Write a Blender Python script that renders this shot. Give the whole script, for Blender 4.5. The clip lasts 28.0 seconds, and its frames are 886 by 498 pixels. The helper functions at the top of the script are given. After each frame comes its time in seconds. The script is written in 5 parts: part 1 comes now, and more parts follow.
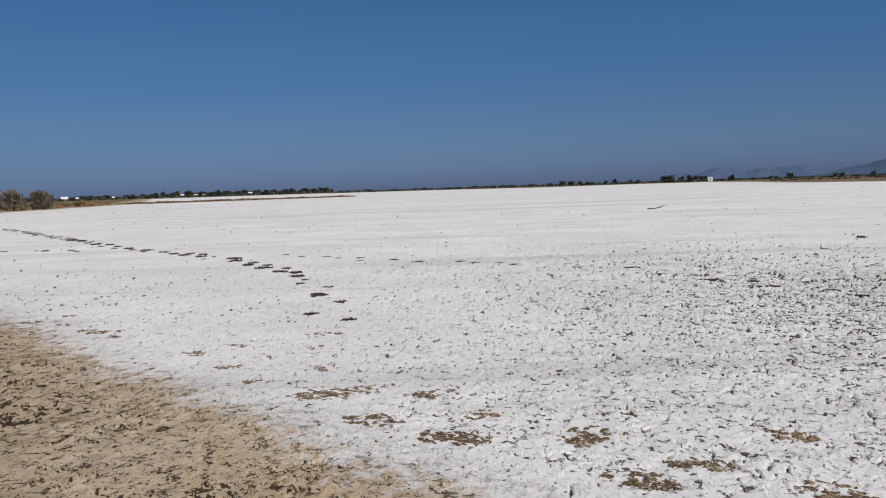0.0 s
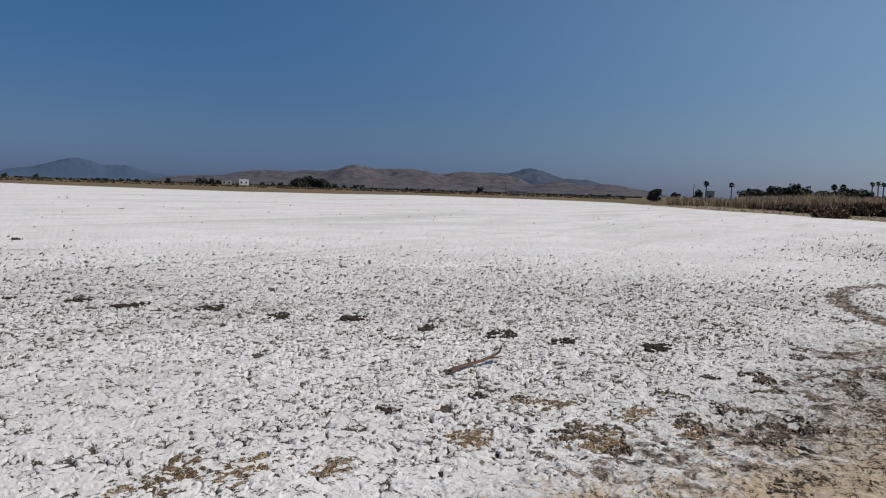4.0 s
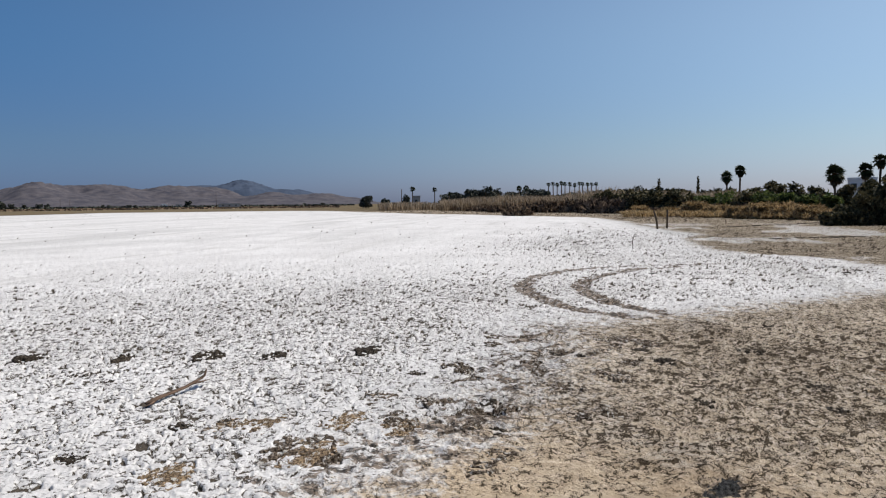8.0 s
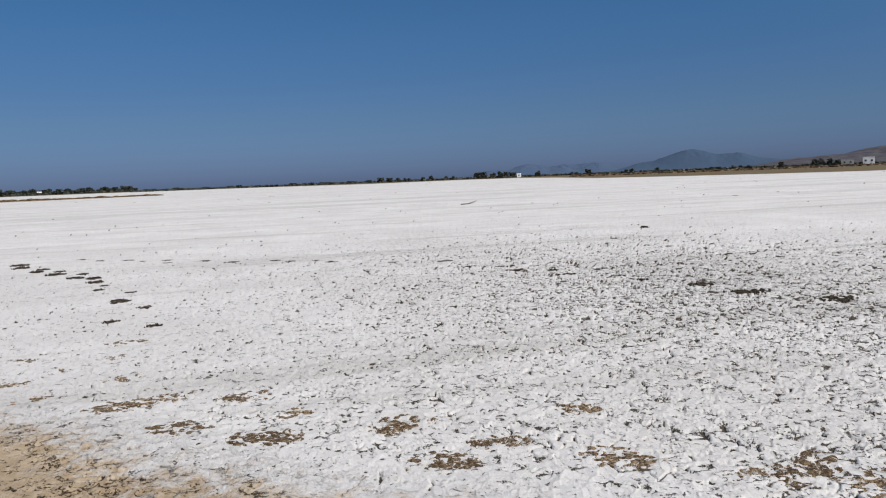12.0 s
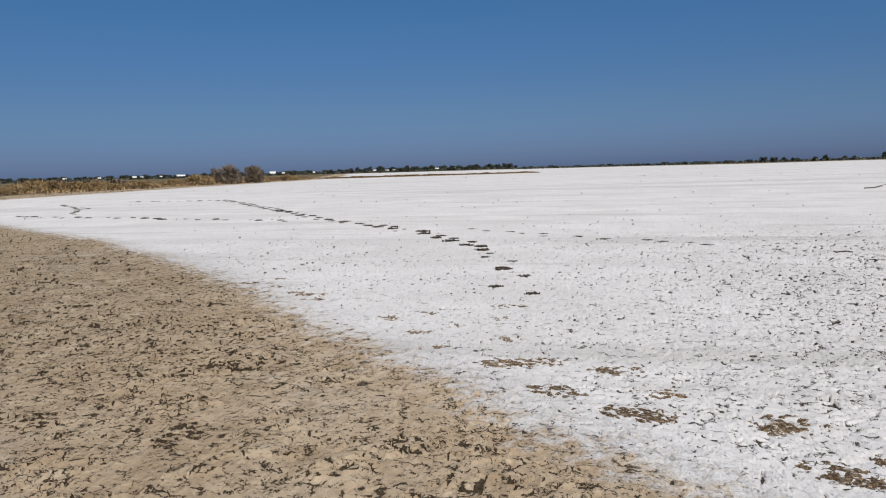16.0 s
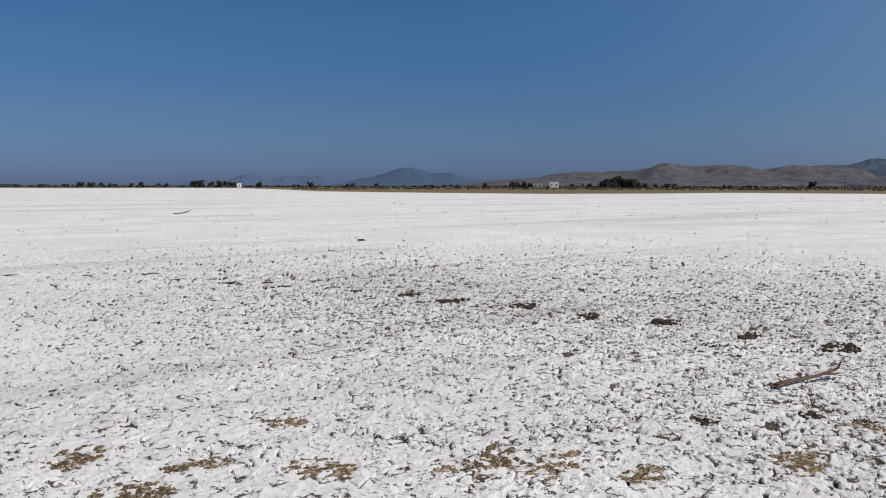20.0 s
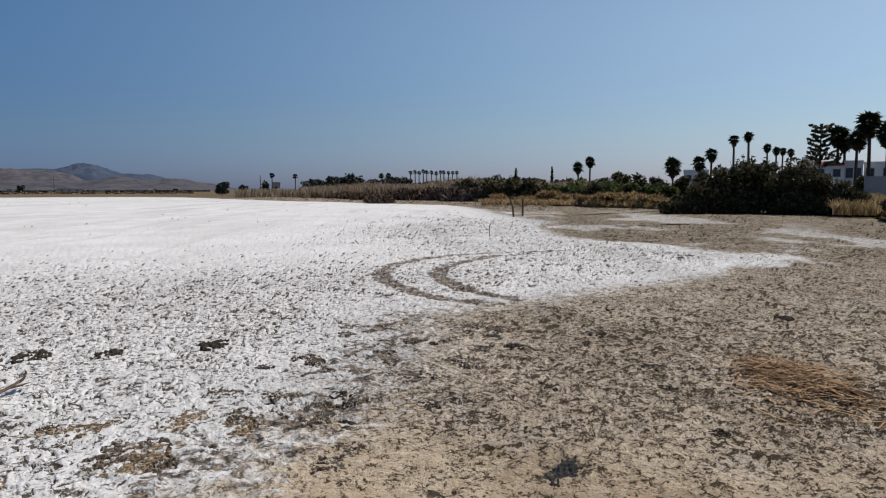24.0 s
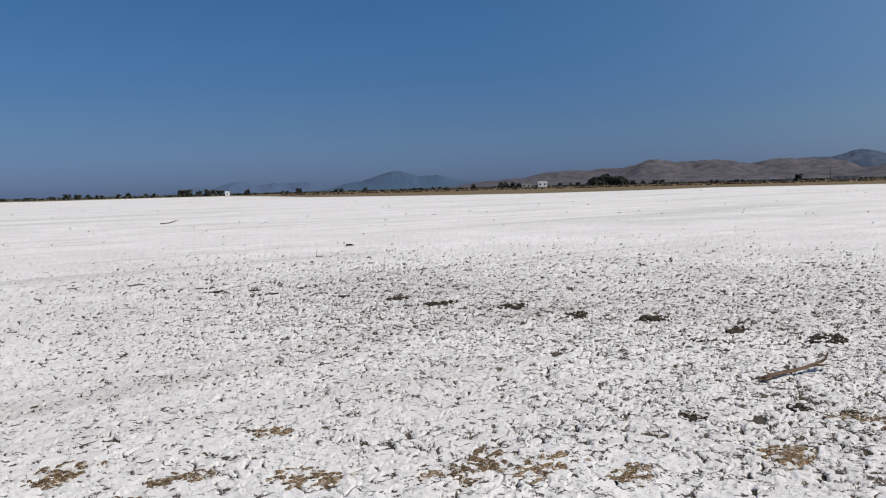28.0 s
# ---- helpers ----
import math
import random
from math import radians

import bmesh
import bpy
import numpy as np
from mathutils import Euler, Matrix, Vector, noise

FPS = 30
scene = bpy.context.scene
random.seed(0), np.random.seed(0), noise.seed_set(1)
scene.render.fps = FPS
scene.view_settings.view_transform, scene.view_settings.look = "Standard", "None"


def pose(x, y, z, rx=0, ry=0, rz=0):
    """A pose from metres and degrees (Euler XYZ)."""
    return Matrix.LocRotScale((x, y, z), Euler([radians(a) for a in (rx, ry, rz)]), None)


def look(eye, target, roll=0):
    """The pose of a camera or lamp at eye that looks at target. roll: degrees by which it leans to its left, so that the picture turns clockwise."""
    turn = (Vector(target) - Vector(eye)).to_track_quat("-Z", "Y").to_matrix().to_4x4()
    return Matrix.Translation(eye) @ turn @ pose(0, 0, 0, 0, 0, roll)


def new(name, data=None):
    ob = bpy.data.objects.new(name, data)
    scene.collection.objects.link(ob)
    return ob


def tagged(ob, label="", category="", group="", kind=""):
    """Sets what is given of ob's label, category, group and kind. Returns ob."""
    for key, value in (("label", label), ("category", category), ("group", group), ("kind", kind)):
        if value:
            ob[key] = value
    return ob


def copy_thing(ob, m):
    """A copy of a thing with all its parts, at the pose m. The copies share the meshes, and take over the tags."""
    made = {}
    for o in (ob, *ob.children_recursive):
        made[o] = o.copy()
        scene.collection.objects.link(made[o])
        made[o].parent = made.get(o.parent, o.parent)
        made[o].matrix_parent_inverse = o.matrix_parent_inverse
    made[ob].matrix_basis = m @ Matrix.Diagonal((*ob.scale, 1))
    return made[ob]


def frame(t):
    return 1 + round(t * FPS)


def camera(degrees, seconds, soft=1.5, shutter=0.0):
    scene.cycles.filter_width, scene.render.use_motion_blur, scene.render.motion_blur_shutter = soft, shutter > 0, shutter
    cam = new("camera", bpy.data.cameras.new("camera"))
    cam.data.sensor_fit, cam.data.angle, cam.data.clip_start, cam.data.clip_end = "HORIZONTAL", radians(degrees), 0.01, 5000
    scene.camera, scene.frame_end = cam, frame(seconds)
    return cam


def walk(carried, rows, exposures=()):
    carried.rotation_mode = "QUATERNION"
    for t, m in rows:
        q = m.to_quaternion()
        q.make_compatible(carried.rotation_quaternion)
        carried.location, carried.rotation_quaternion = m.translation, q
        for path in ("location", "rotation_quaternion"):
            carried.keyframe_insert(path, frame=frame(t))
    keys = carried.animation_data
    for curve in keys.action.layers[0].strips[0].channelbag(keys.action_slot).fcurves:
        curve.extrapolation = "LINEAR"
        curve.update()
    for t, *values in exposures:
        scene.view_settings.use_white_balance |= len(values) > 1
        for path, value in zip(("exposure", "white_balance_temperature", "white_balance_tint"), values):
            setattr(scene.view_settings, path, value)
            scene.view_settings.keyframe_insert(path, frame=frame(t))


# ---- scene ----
cam = camera(62.8, 28.0, soft=1.1)
PATH = [
    (0.0, 0.000, 0.000, 1.603, 85.19, 1.86, 0.00),
    (0.5, 0.013, 0.003, 1.600, 83.63, 2.50, -2.29),
    (1.0, 0.010, 0.002, 1.607, 84.70, 0.49, -2.73),
    (1.5, 0.041, 0.001, 1.615, 83.37, 1.35, -5.34),
    (2.0, 0.077, -0.008, 1.598, 85.23, 0.51, -15.58),
    (2.5, 0.142, -0.015, 1.595, 84.15, -0.99, -27.07),
    (3.0, 0.175, -0.039, 1.597, 83.95, -0.20, -38.87),
    (3.5, 0.175, -0.079, 1.596, 83.81, -1.12, -51.78),
    (4.0, 0.184, -0.134, 1.600, 85.36, -1.86, -59.71),
    (4.5, 0.209, -0.198, 1.596, 85.95, -2.32, -69.19),
    (5.0, 0.241, -0.234, 1.594, 85.82, -2.27, -79.11),
    (5.5, 0.294, -0.273, 1.592, 85.22, -1.80, -88.38),
    (6.0, 0.343, -0.301, 1.592, 84.70, -1.11, -94.72),
    (6.5, 0.363, -0.305, 1.595, 84.83, -0.39, -95.84),
    (7.0, 0.356, -0.281, 1.604, 86.13, 0.92, -93.58),
    (7.5, 0.343, -0.260, 1.603, 85.79, 0.55, -89.27),
    (8.0, 0.320, -0.233, 1.600, 86.36, 0.61, -81.93),
    (8.5, 0.305, -0.213, 1.598, 84.72, 0.33, -74.04),
    (9.0, 0.289, -0.187, 1.599, 83.30, 0.48, -65.63),
    (9.5, 0.267, -0.155, 1.595, 83.09, -0.17, -58.72),
    (10.0, 0.239, -0.118, 1.596, 82.72, -0.68, -51.41),
    (10.5, 0.195, -0.101, 1.602, 82.88, -0.11, -42.36),
    (11.0, 0.149, -0.098, 1.611, 83.87, 0.52, -33.35),
    (11.5, 0.108, -0.099, 1.609, 84.28, 1.37, -23.32),
    (12.0, 0.077, -0.103, 1.607, 84.44, 2.22, -14.19),
    (12.5, 0.044, -0.103, 1.606, 84.77, 2.00, -5.70),
    (13.0, 0.018, -0.103, 1.603, 85.00, 2.03, 2.52),
    (13.5, -0.005, -0.104, 1.600, 84.93, 2.16, 9.58),
    (14.0, -0.018, -0.112, 1.599, 84.70, 2.07, 14.76),
    (14.5, -0.032, -0.128, 1.599, 84.40, 1.92, 16.86),
    (15.0, -0.041, -0.142, 1.599, 84.15, 1.83, 16.85),
    (15.5, -0.041, -0.144, 1.600, 83.97, 1.79, 15.72),
    (16.0, -0.030, -0.128, 1.600, 83.76, 1.66, 14.36),
    (16.5, -0.014, -0.114, 1.601, 83.59, 1.17, 10.50),
    (17.0, 0.004, -0.106, 1.598, 83.54, 1.14, 5.26),
    (17.5, 0.013, -0.104, 1.594, 83.48, 1.07, -0.03),
    (18.0, 0.037, -0.103, 1.595, 82.90, 0.70, -6.14),
    (18.5, 0.079, -0.100, 1.597, 83.53, 0.29, -12.22),
    (19.0, 0.120, -0.095, 1.593, 83.91, 0.49, -19.78),
    (19.5, 0.152, -0.104, 1.591, 84.67, 0.32, -26.44),
    (20.0, 0.183, -0.117, 1.595, 85.03, -0.10, -35.75),
    (20.5, 0.216, -0.128, 1.593, 84.50, -0.52, -44.80),
    (21.0, 0.250, -0.146, 1.592, 84.76, -0.39, -52.86),
    (21.5, 0.278, -0.168, 1.596, 85.64, -0.34, -60.03),
    (22.0, 0.305, -0.196, 1.594, 84.89, -0.34, -68.11),
    (22.5, 0.329, -0.223, 1.594, 85.44, -0.68, -76.04),
    (23.0, 0.354, -0.251, 1.596, 85.55, -0.61, -83.57),
    (23.5, 0.391, -0.295, 1.600, 85.45, -0.24, -89.52),
    (24.0, 0.422, -0.332, 1.604, 85.31, 0.12, -92.71),
    (24.5, 0.428, -0.339, 1.606, 85.29, 0.20, -91.98),
    (25.0, 0.401, -0.309, 1.603, 85.51, -0.11, -88.89),
    (25.5, 0.375, -0.275, 1.603, 85.19, 0.19, -81.30),
    (26.0, 0.343, -0.231, 1.605, 85.08, 0.80, -70.51),
    (26.5, 0.314, -0.189, 1.605, 84.95, 0.86, -61.21),
    (27.0, 0.289, -0.153, 1.605, 85.33, 1.13, -52.92),
    (27.5, 0.268, -0.132, 1.597, 85.06, 1.44, -45.15),
    (28.0, 0.251, -0.119, 1.593, 85.20, 1.49, -36.63),
]
EXPOSURES = [(0.0, -0.17), (3.0, -0.1), (4.5, -0.22), (7.0, 0.2), (8.5, 0.15), (9.5, 0.0), (13.0, -0.06), (20.0, -0.05), (22.0, -0.1), (24.5, 0.03), (26.0, 0.05), (28.0, 0.0)]


walk(cam, [(t, pose(*m)) for t, *m in PATH], EXPOSURES)

# ---- sky and sun ----
SUN_AZ, SUN_EL = -150.0, 52.0          # degrees from +y, to the left positive; above the horizon
world = bpy.data.worlds.new("sky")
scene.world = world
world.use_nodes = True
wt = world.node_tree
sky = wt.nodes.new("ShaderNodeTexSky")
sky.sky_type, sky.sun_disc = "NISHITA", False
sky.sun_elevation, sky.sun_rotation = radians(SUN_EL), radians(-SUN_AZ)
sky.altitude, sky.air_density, sky.dust_density, sky.ozone_density = 0.0, 1.0, 0.6, 4.0
toward = Vector((-math.sin(radians(SUN_AZ)) * math.cos(radians(SUN_EL)), math.cos(radians(SUN_AZ)) * math.cos(radians(SUN_EL)), math.sin(radians(SUN_EL))))


def sky_node(kind, **props):
    n = wt.nodes.new(kind)
    for k, v in props.items():
        setattr(n, k, v)
    return n


def sky_ramp(v, a, b, lo, hi):
    n = sky_node("ShaderNodeMapRange", interpolation_type="SMOOTHSTEP")
    wt.links.new(v, n.inputs[0])
    for k, x in zip((1, 2, 3, 4), (a, b, lo, hi)):
        n.inputs[k].default_value = x
    return n.outputs[0]


def sky_mix(f, a, b, blend="MIX"):
    n = sky_node("ShaderNodeMix", data_type="RGBA", blend_type=blend)
    for s, x in ((n.inputs[0], f), (n.inputs[6], a), (n.inputs[7], b)):
        if isinstance(x, bpy.types.NodeSocket):
            wt.links.new(x, s)
        else:
            s.default_value = x
    return n.outputs[2]


# hazy summer air: bluer towards the horizon, paler and brighter round the sun
way = sky_node("ShaderNodeTexCoord").outputs["Generated"]
split = sky_node("ShaderNodeSeparateXYZ")
wt.links.new(way, split.inputs[0])
dot = sky_node("ShaderNodeVectorMath", operation="DOT_PRODUCT")
wt.links.new(way, dot.inputs[0])
dot.inputs[1].default_value = toward
glare = sky_ramp(dot.outputs["Value"], -0.12, 0.98, 0.0, 1.0)
low, high = sky_ramp(split.outputs["Z"], 0.0, 0.09, 0.0, 1.0), sky_ramp(split.outputs["Z"], 0.07, 0.24, 0.0, 1.0)
haze = sky_mix(high, sky_mix(low, (0.40, 0.56, 1.14, 1), (0.465, 0.645, 0.97, 1)), (0.455, 0.80, 1.10, 1))
bright = sky_mix(high, sky_mix(low, (1.42, 1.42, 1.80, 1), (1.58, 1.56, 1.56, 1)), (1.98, 1.80, 1.58, 1))
haze = sky_mix(glare, haze, bright)
tinted = sky_mix(1.0, sky.outputs[0], haze, "MULTIPLY")
wt.links.new(tinted, wt.nodes["Background"].inputs[0])
wt.nodes["Background"].inputs[1].default_value = 0.06

sun = new("sun", bpy.data.lights.new("sun", "SUN"))
sun.data.energy, sun.data.angle, sun.data.color = 4.2, radians(0.55), (1.0, 0.948, 0.87)
sun.matrix_world = look(toward * 60, (0, 0, 0))


# ---- materials ----
class Graph:
    """A node material in the making."""

    def __init__(self, name, rough=0.9, spec=0.2):
        self.mat = bpy.data.materials.new(name)
        self.mat.use_nodes = True
        self.tree = self.mat.node_tree
        self.bsdf = self.tree.nodes["Principled BSDF"]
        self.bsdf.inputs["Roughness"].default_value = rough
        self.bsdf.inputs["Specular IOR Level"].default_value = spec

    def put(self, socket, value):
        if isinstance(value, bpy.types.NodeSocket):
            self.tree.links.new(value, socket)
        else:
            socket.default_value = value

    def node(self, kind, props=(), **values):
        n = self.tree.nodes.new(kind)
        for k, v in dict(props).items():
            setattr(n, k, v)
        for k, v in values.items():
            self.put(n.inputs[k.replace("_", " ")], v)
        return n

    def place(self, scale=(1, 1, 1), turn=0.0, world_space=False):
        src = self.node("ShaderNodeNewGeometry").outputs["Position"] if world_space else self.node("ShaderNodeTexCoord").outputs["Object"]
        m = self.node("ShaderNodeMapping", Vector=src)
        m.inputs["Scale"].default_value = scale
        m.inputs["Rotation"].default_value = (0, 0, turn)
        return m.outputs[0]

    def noise(self, at, scale, detail=4.0, rough=0.6, twist=0.0):
        return self.node("ShaderNodeTexNoise", Vector=at, Scale=scale, Detail=detail, Roughness=rough, Distortion=twist).outputs["Fac"]

    def math(self, op, a, b=0.0):
        n = self.node("ShaderNodeMath", {"operation": op})
        self.put(n.inputs[0], a), self.put(n.inputs[1], b)
        return n.outputs[0]

    def ramp(self, v, a, b, lo=0.0, hi=1.0, smooth=True):
        n = self.node("ShaderNodeMapRange", {"interpolation_type": "SMOOTHSTEP" if smooth else "LINEAR"}, Value=v)
        for k, x in (("From Min", a), ("From Max", b), ("To Min", lo), ("To Max", hi)):
            self.put(n.inputs[k], x)
        return n.outputs[0]

    def mix(self, f, a, b):
        n = self.node("ShaderNodeMix", {"data_type": "RGBA"})
        self.put(n.inputs[0], f)
        for s, c in ((n.inputs[6], a), (n.inputs[7], b)):
            self.put(s, c if isinstance(c, bpy.types.NodeSocket) else (*c, 1.0))
        return n.outputs[2]

    def attr(self, name):
        return self.node("ShaderNodeAttribute", {"attribute_name": name}).outputs["Fac"]

    def bump(self, height, strength, distance, after=None):
        n = self.node("ShaderNodeBump", Height=height, Strength=strength, Distance=distance)
        if after is not None:
            self.put(n.inputs["Normal"], after)
        return n.outputs[0]

    def done(self, colour, normal=None):
        self.put(self.bsdf.inputs["Base Color"], colour)
        if normal is not None:
            self.put(self.bsdf.inputs["Normal"], normal)
        return self.mat


def surface(name, dark, light, scale, rough=0.9, relief=0.0, depth=0.01, spread=0.35, stretch=(1, 1, 1), island=False, thin=0.0):
    """A two-scale mottled surface whose tone differs from piece to piece."""
    g = Graph(name, rough)
    at = g.place(stretch)
    big, fine = g.noise(at, scale, 3), g.noise(at, scale * 7, 4)
    info = g.node("ShaderNodeNewGeometry").outputs["Random Per Island"] if island else g.node("ShaderNodeObjectInfo").outputs["Random"]
    f = g.math("ADD", g.math("MULTIPLY", big, 0.75), g.math("MULTIPLY", fine, 0.35))
    f = g.math("ADD", f, g.math("MULTIPLY", g.math("SUBTRACT", info, 0.5), spread))
    col = g.mix(g.ramp(f, 0.25, 0.85), dark, light)
    if thin:
        lit = g.node("ShaderNodeBsdfTranslucent", Color=col)
        both = g.node("ShaderNodeMixShader")
        both.inputs[0].default_value = thin
        g.tree.links.new(g.bsdf.outputs[0], both.inputs[1])
        g.tree.links.new(lit.outputs[0], both.inputs[2])
        g.tree.links.new(both.outputs[0], g.tree.nodes["Material Output"].inputs[0])
    return g.done(col, g.bump(fine, relief, depth) if relief else None)


def ground_material():
    g = Graph("salt_flat_ground", 0.95, 0.03)
    soil, crust, marsh, damp, ash, plate, pit = (g.attr(k) for k in ("soil", "crust", "marsh", "damp", "ash", "plate", "pit"))
    at = g.place()
    drawn = g.place((1.0, 0.42, 1.0), 0.12)
    fine = g.noise(at, 60.0, 5, 0.7)
    mid = g.noise(at, 9.0, 5, 0.65, 0.4)
    warp = g.node("ShaderNodeTexNoise", Vector=at, Scale=9.0, Detail=5.0, Roughness=0.65).outputs["Color"]
    bent = g.mix(0.14, at, warp)

    def clefts(scale, width, where, need):
        """Short curved breaks along cell edges, open only where a finer noise passes what is needed."""
        cell = g.node("ShaderNodeTexVoronoi", {"feature": "DISTANCE_TO_EDGE"}, Vector=bent, Scale=scale).outputs["Distance"]
        here = g.ramp(g.math("SUBTRACT", g.noise(at, where, 4, 0.66, 0.5), need), -0.01, 0.035)
        thick = g.math("MULTIPLY", g.ramp(g.math("SUBTRACT", g.noise(at, where * 1.7, 3, 0.6), need), -0.1, 0.2, 0.5, 1.5), width)
        return g.math("MULTIPLY", g.ramp(g.math("SUBTRACT", cell, thick), 0.0, 0.03, 1.0, 0.0), here)

    def most(first, *rest):
        for v in rest:
            first = g.math("MAXIMUM", first, v)
        return first

    # broken hollows with ragged rims; the mask paints them and their shade dark
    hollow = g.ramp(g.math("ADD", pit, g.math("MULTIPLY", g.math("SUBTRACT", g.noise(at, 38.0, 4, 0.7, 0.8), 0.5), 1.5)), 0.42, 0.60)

    # salt: white crust in slightly different plates, grey bloom in long streaks, mud and painted shade dark in the
    # clefts
    wide = g.noise(at, 0.35, 4)
    salt = g.mix(g.ramp(wide, 0.35, 0.68), (0.58, 0.563, 0.552), (0.675, 0.658, 0.647))
    salt = g.mix(g.math("MULTIPLY", plate, 0.3), salt, (0.58, 0.565, 0.545))
    streak = g.noise(g.place((0.025, 0.16, 1.0), 0.7), 1.0, 6, 0.62, 0.6)
    salt = g.mix(g.ramp(streak, 0.47, 0.66, 0.0, 0.75), salt, (0.47, 0.462, 0.45))
    thread = g.noise(g.place((0.05, 0.6, 1.0), 0.5), 1.0, 6, 0.7, 0.5)
    salt = g.mix(g.ramp(thread, 0.53, 0.66, 0.0, 0.65), salt, (0.44, 0.425, 0.405))
    salt = g.mix(g.ramp(mid, 0.45, 0.70, 0.0, 0.2), salt, (0.50, 0.48, 0.45))
    salt = g.mix(g.ramp(fine, 0.50, 0.72, 0.0, 0.5), salt, (0.85, 0.835, 0.815))
    salt = g.mix(g.ramp(g.noise(drawn, 20.0, 5, 0.72, 0.6), 0.54, 0.66, 0.0, 0.42), salt, (0.36, 0.345, 0.33))
    herd = g.noise(g.place((1.0, 0.7, 1.0), 0.12), 4.0, 4, 0.6, 0.5)
    edge = g.math("SUBTRACT", g.ramp(crust, 0.0, 1.0, 0.78, 0.60, False), g.math("MULTIPLY", g.math("SUBTRACT", herd, 0.5), 0.30))
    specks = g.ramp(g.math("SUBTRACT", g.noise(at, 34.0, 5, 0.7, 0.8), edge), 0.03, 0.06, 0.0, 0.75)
    # dark mud in the breaks, blackened for the shade under lifted crust
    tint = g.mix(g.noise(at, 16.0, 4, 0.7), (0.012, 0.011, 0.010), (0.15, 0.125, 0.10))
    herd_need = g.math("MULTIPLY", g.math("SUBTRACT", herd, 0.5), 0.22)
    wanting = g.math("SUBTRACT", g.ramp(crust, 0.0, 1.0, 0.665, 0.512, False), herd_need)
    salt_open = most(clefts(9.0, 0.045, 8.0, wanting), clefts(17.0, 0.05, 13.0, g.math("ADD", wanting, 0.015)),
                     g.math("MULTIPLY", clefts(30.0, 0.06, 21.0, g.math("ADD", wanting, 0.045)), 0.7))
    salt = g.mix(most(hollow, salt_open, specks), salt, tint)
    # mud: tan with hollows blackened for their shade and grey salt bloom; greyer and more broken where it was trampled
    tone = g.noise(at, 0.8, 4, 0.6)
    grit = g.noise(drawn, 16.0, 6, 0.7, 0.6)
    mud = g.mix(g.ramp(tone, 0.33, 0.68), (0.43, 0.325, 0.215), (0.56, 0.445, 0.315))
    mud = g.mix(g.math("MULTIPLY", plate, 0.35), mud, (0.34, 0.25, 0.155))
    mud = g.mix(g.ramp(grit, 0.45, 0.72, 0.0, 0.6), mud, (0.66, 0.545, 0.40))
    mud = g.mix(g.ramp(g.noise(at, 2.4, 5, 0.65, 0.4), 0.5, 0.66, 0.0, 0.45), mud, (0.30, 0.215, 0.13))
    grey = g.mix(g.ramp(tone, 0.33, 0.68), (0.34, 0.28, 0.21), (0.50, 0.42, 0.325))
    grey = g.mix(g.ramp(g.noise(at, 15.0, 6, 0.72, 0.6), 0.47, 0.62, 0.0, 0.85), grey, (0.70, 0.61, 0.52))
    grey = g.mix(g.ramp(g.noise(g.place((0.35, 1.0, 1.0), 0.5), 0.8, 6, 0.7, 0.5), 0.5, 0.66, 0.0, 0.35), grey, (0.17, 0.13, 0.095))
    grey = g.mix(g.ramp(ash, 0.5, 1.0, 0.0, 0.6), grey, g.mix(g.ramp(g.noise(at, 1.5, 8, 0.74, 0.5), 0.44, 0.57), (0.10, 0.078, 0.052), (0.35, 0.29, 0.21)))
    rough_mud = g.ramp(ash, -0.5, 0.0, 1.0, 0.0)
    mud = g.mix(g.math("MULTIPLY", rough_mud, 0.35), mud, g.mix(g.ramp(g.noise(at, 2.2, 7, 0.7, 0.5), 0.42, 0.6), (0.24, 0.185, 0.12), (0.42, 0.34, 0.235)))
    mud = g.mix(g.math("MULTIPLY", g.ramp(ash, 0.0, 0.5), 0.9), mud, grey)
    bloom = g.math("MULTIPLY", g.ramp(g.noise(at, 0.55, 5, 0.65), 0.52, 0.7), g.ramp(grit, 0.35, 0.6))
    mud = g.mix(g.math("MULTIPLY", bloom, 0.45), mud, (0.50, 0.475, 0.44))
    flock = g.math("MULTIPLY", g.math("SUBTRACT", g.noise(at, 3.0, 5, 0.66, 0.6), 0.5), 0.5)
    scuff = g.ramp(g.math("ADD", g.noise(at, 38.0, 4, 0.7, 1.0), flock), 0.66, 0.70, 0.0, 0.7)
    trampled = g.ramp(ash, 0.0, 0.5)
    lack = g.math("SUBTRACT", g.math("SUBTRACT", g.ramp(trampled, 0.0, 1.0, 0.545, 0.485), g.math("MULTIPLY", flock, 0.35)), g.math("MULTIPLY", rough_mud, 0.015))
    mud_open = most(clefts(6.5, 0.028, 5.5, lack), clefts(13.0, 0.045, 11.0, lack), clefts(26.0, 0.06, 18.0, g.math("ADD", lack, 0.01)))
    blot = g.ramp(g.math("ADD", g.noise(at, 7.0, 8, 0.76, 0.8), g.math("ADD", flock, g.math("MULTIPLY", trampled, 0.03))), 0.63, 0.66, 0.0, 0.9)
    # near-black in every break: shade of the relief put into the mud's colour
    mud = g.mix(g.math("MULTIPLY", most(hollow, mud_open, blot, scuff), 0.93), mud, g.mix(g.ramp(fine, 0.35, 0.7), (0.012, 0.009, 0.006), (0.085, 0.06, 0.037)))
    cleft = g.mix(soil, g.node("ShaderNodeCombineXYZ", X=salt_open).outputs[0], g.node("ShaderNodeCombineXYZ", X=mud_open).outputs[0])
    cleft = g.node("ShaderNodeSeparateXYZ", Vector=cleft).outputs[0]
    wet = g.mix(g.ramp(g.noise(at, 14.0, 6, 0.72, 0.8), 0.42, 0.60), (0.016, 0.011, 0.008), (0.27, 0.21, 0.16))
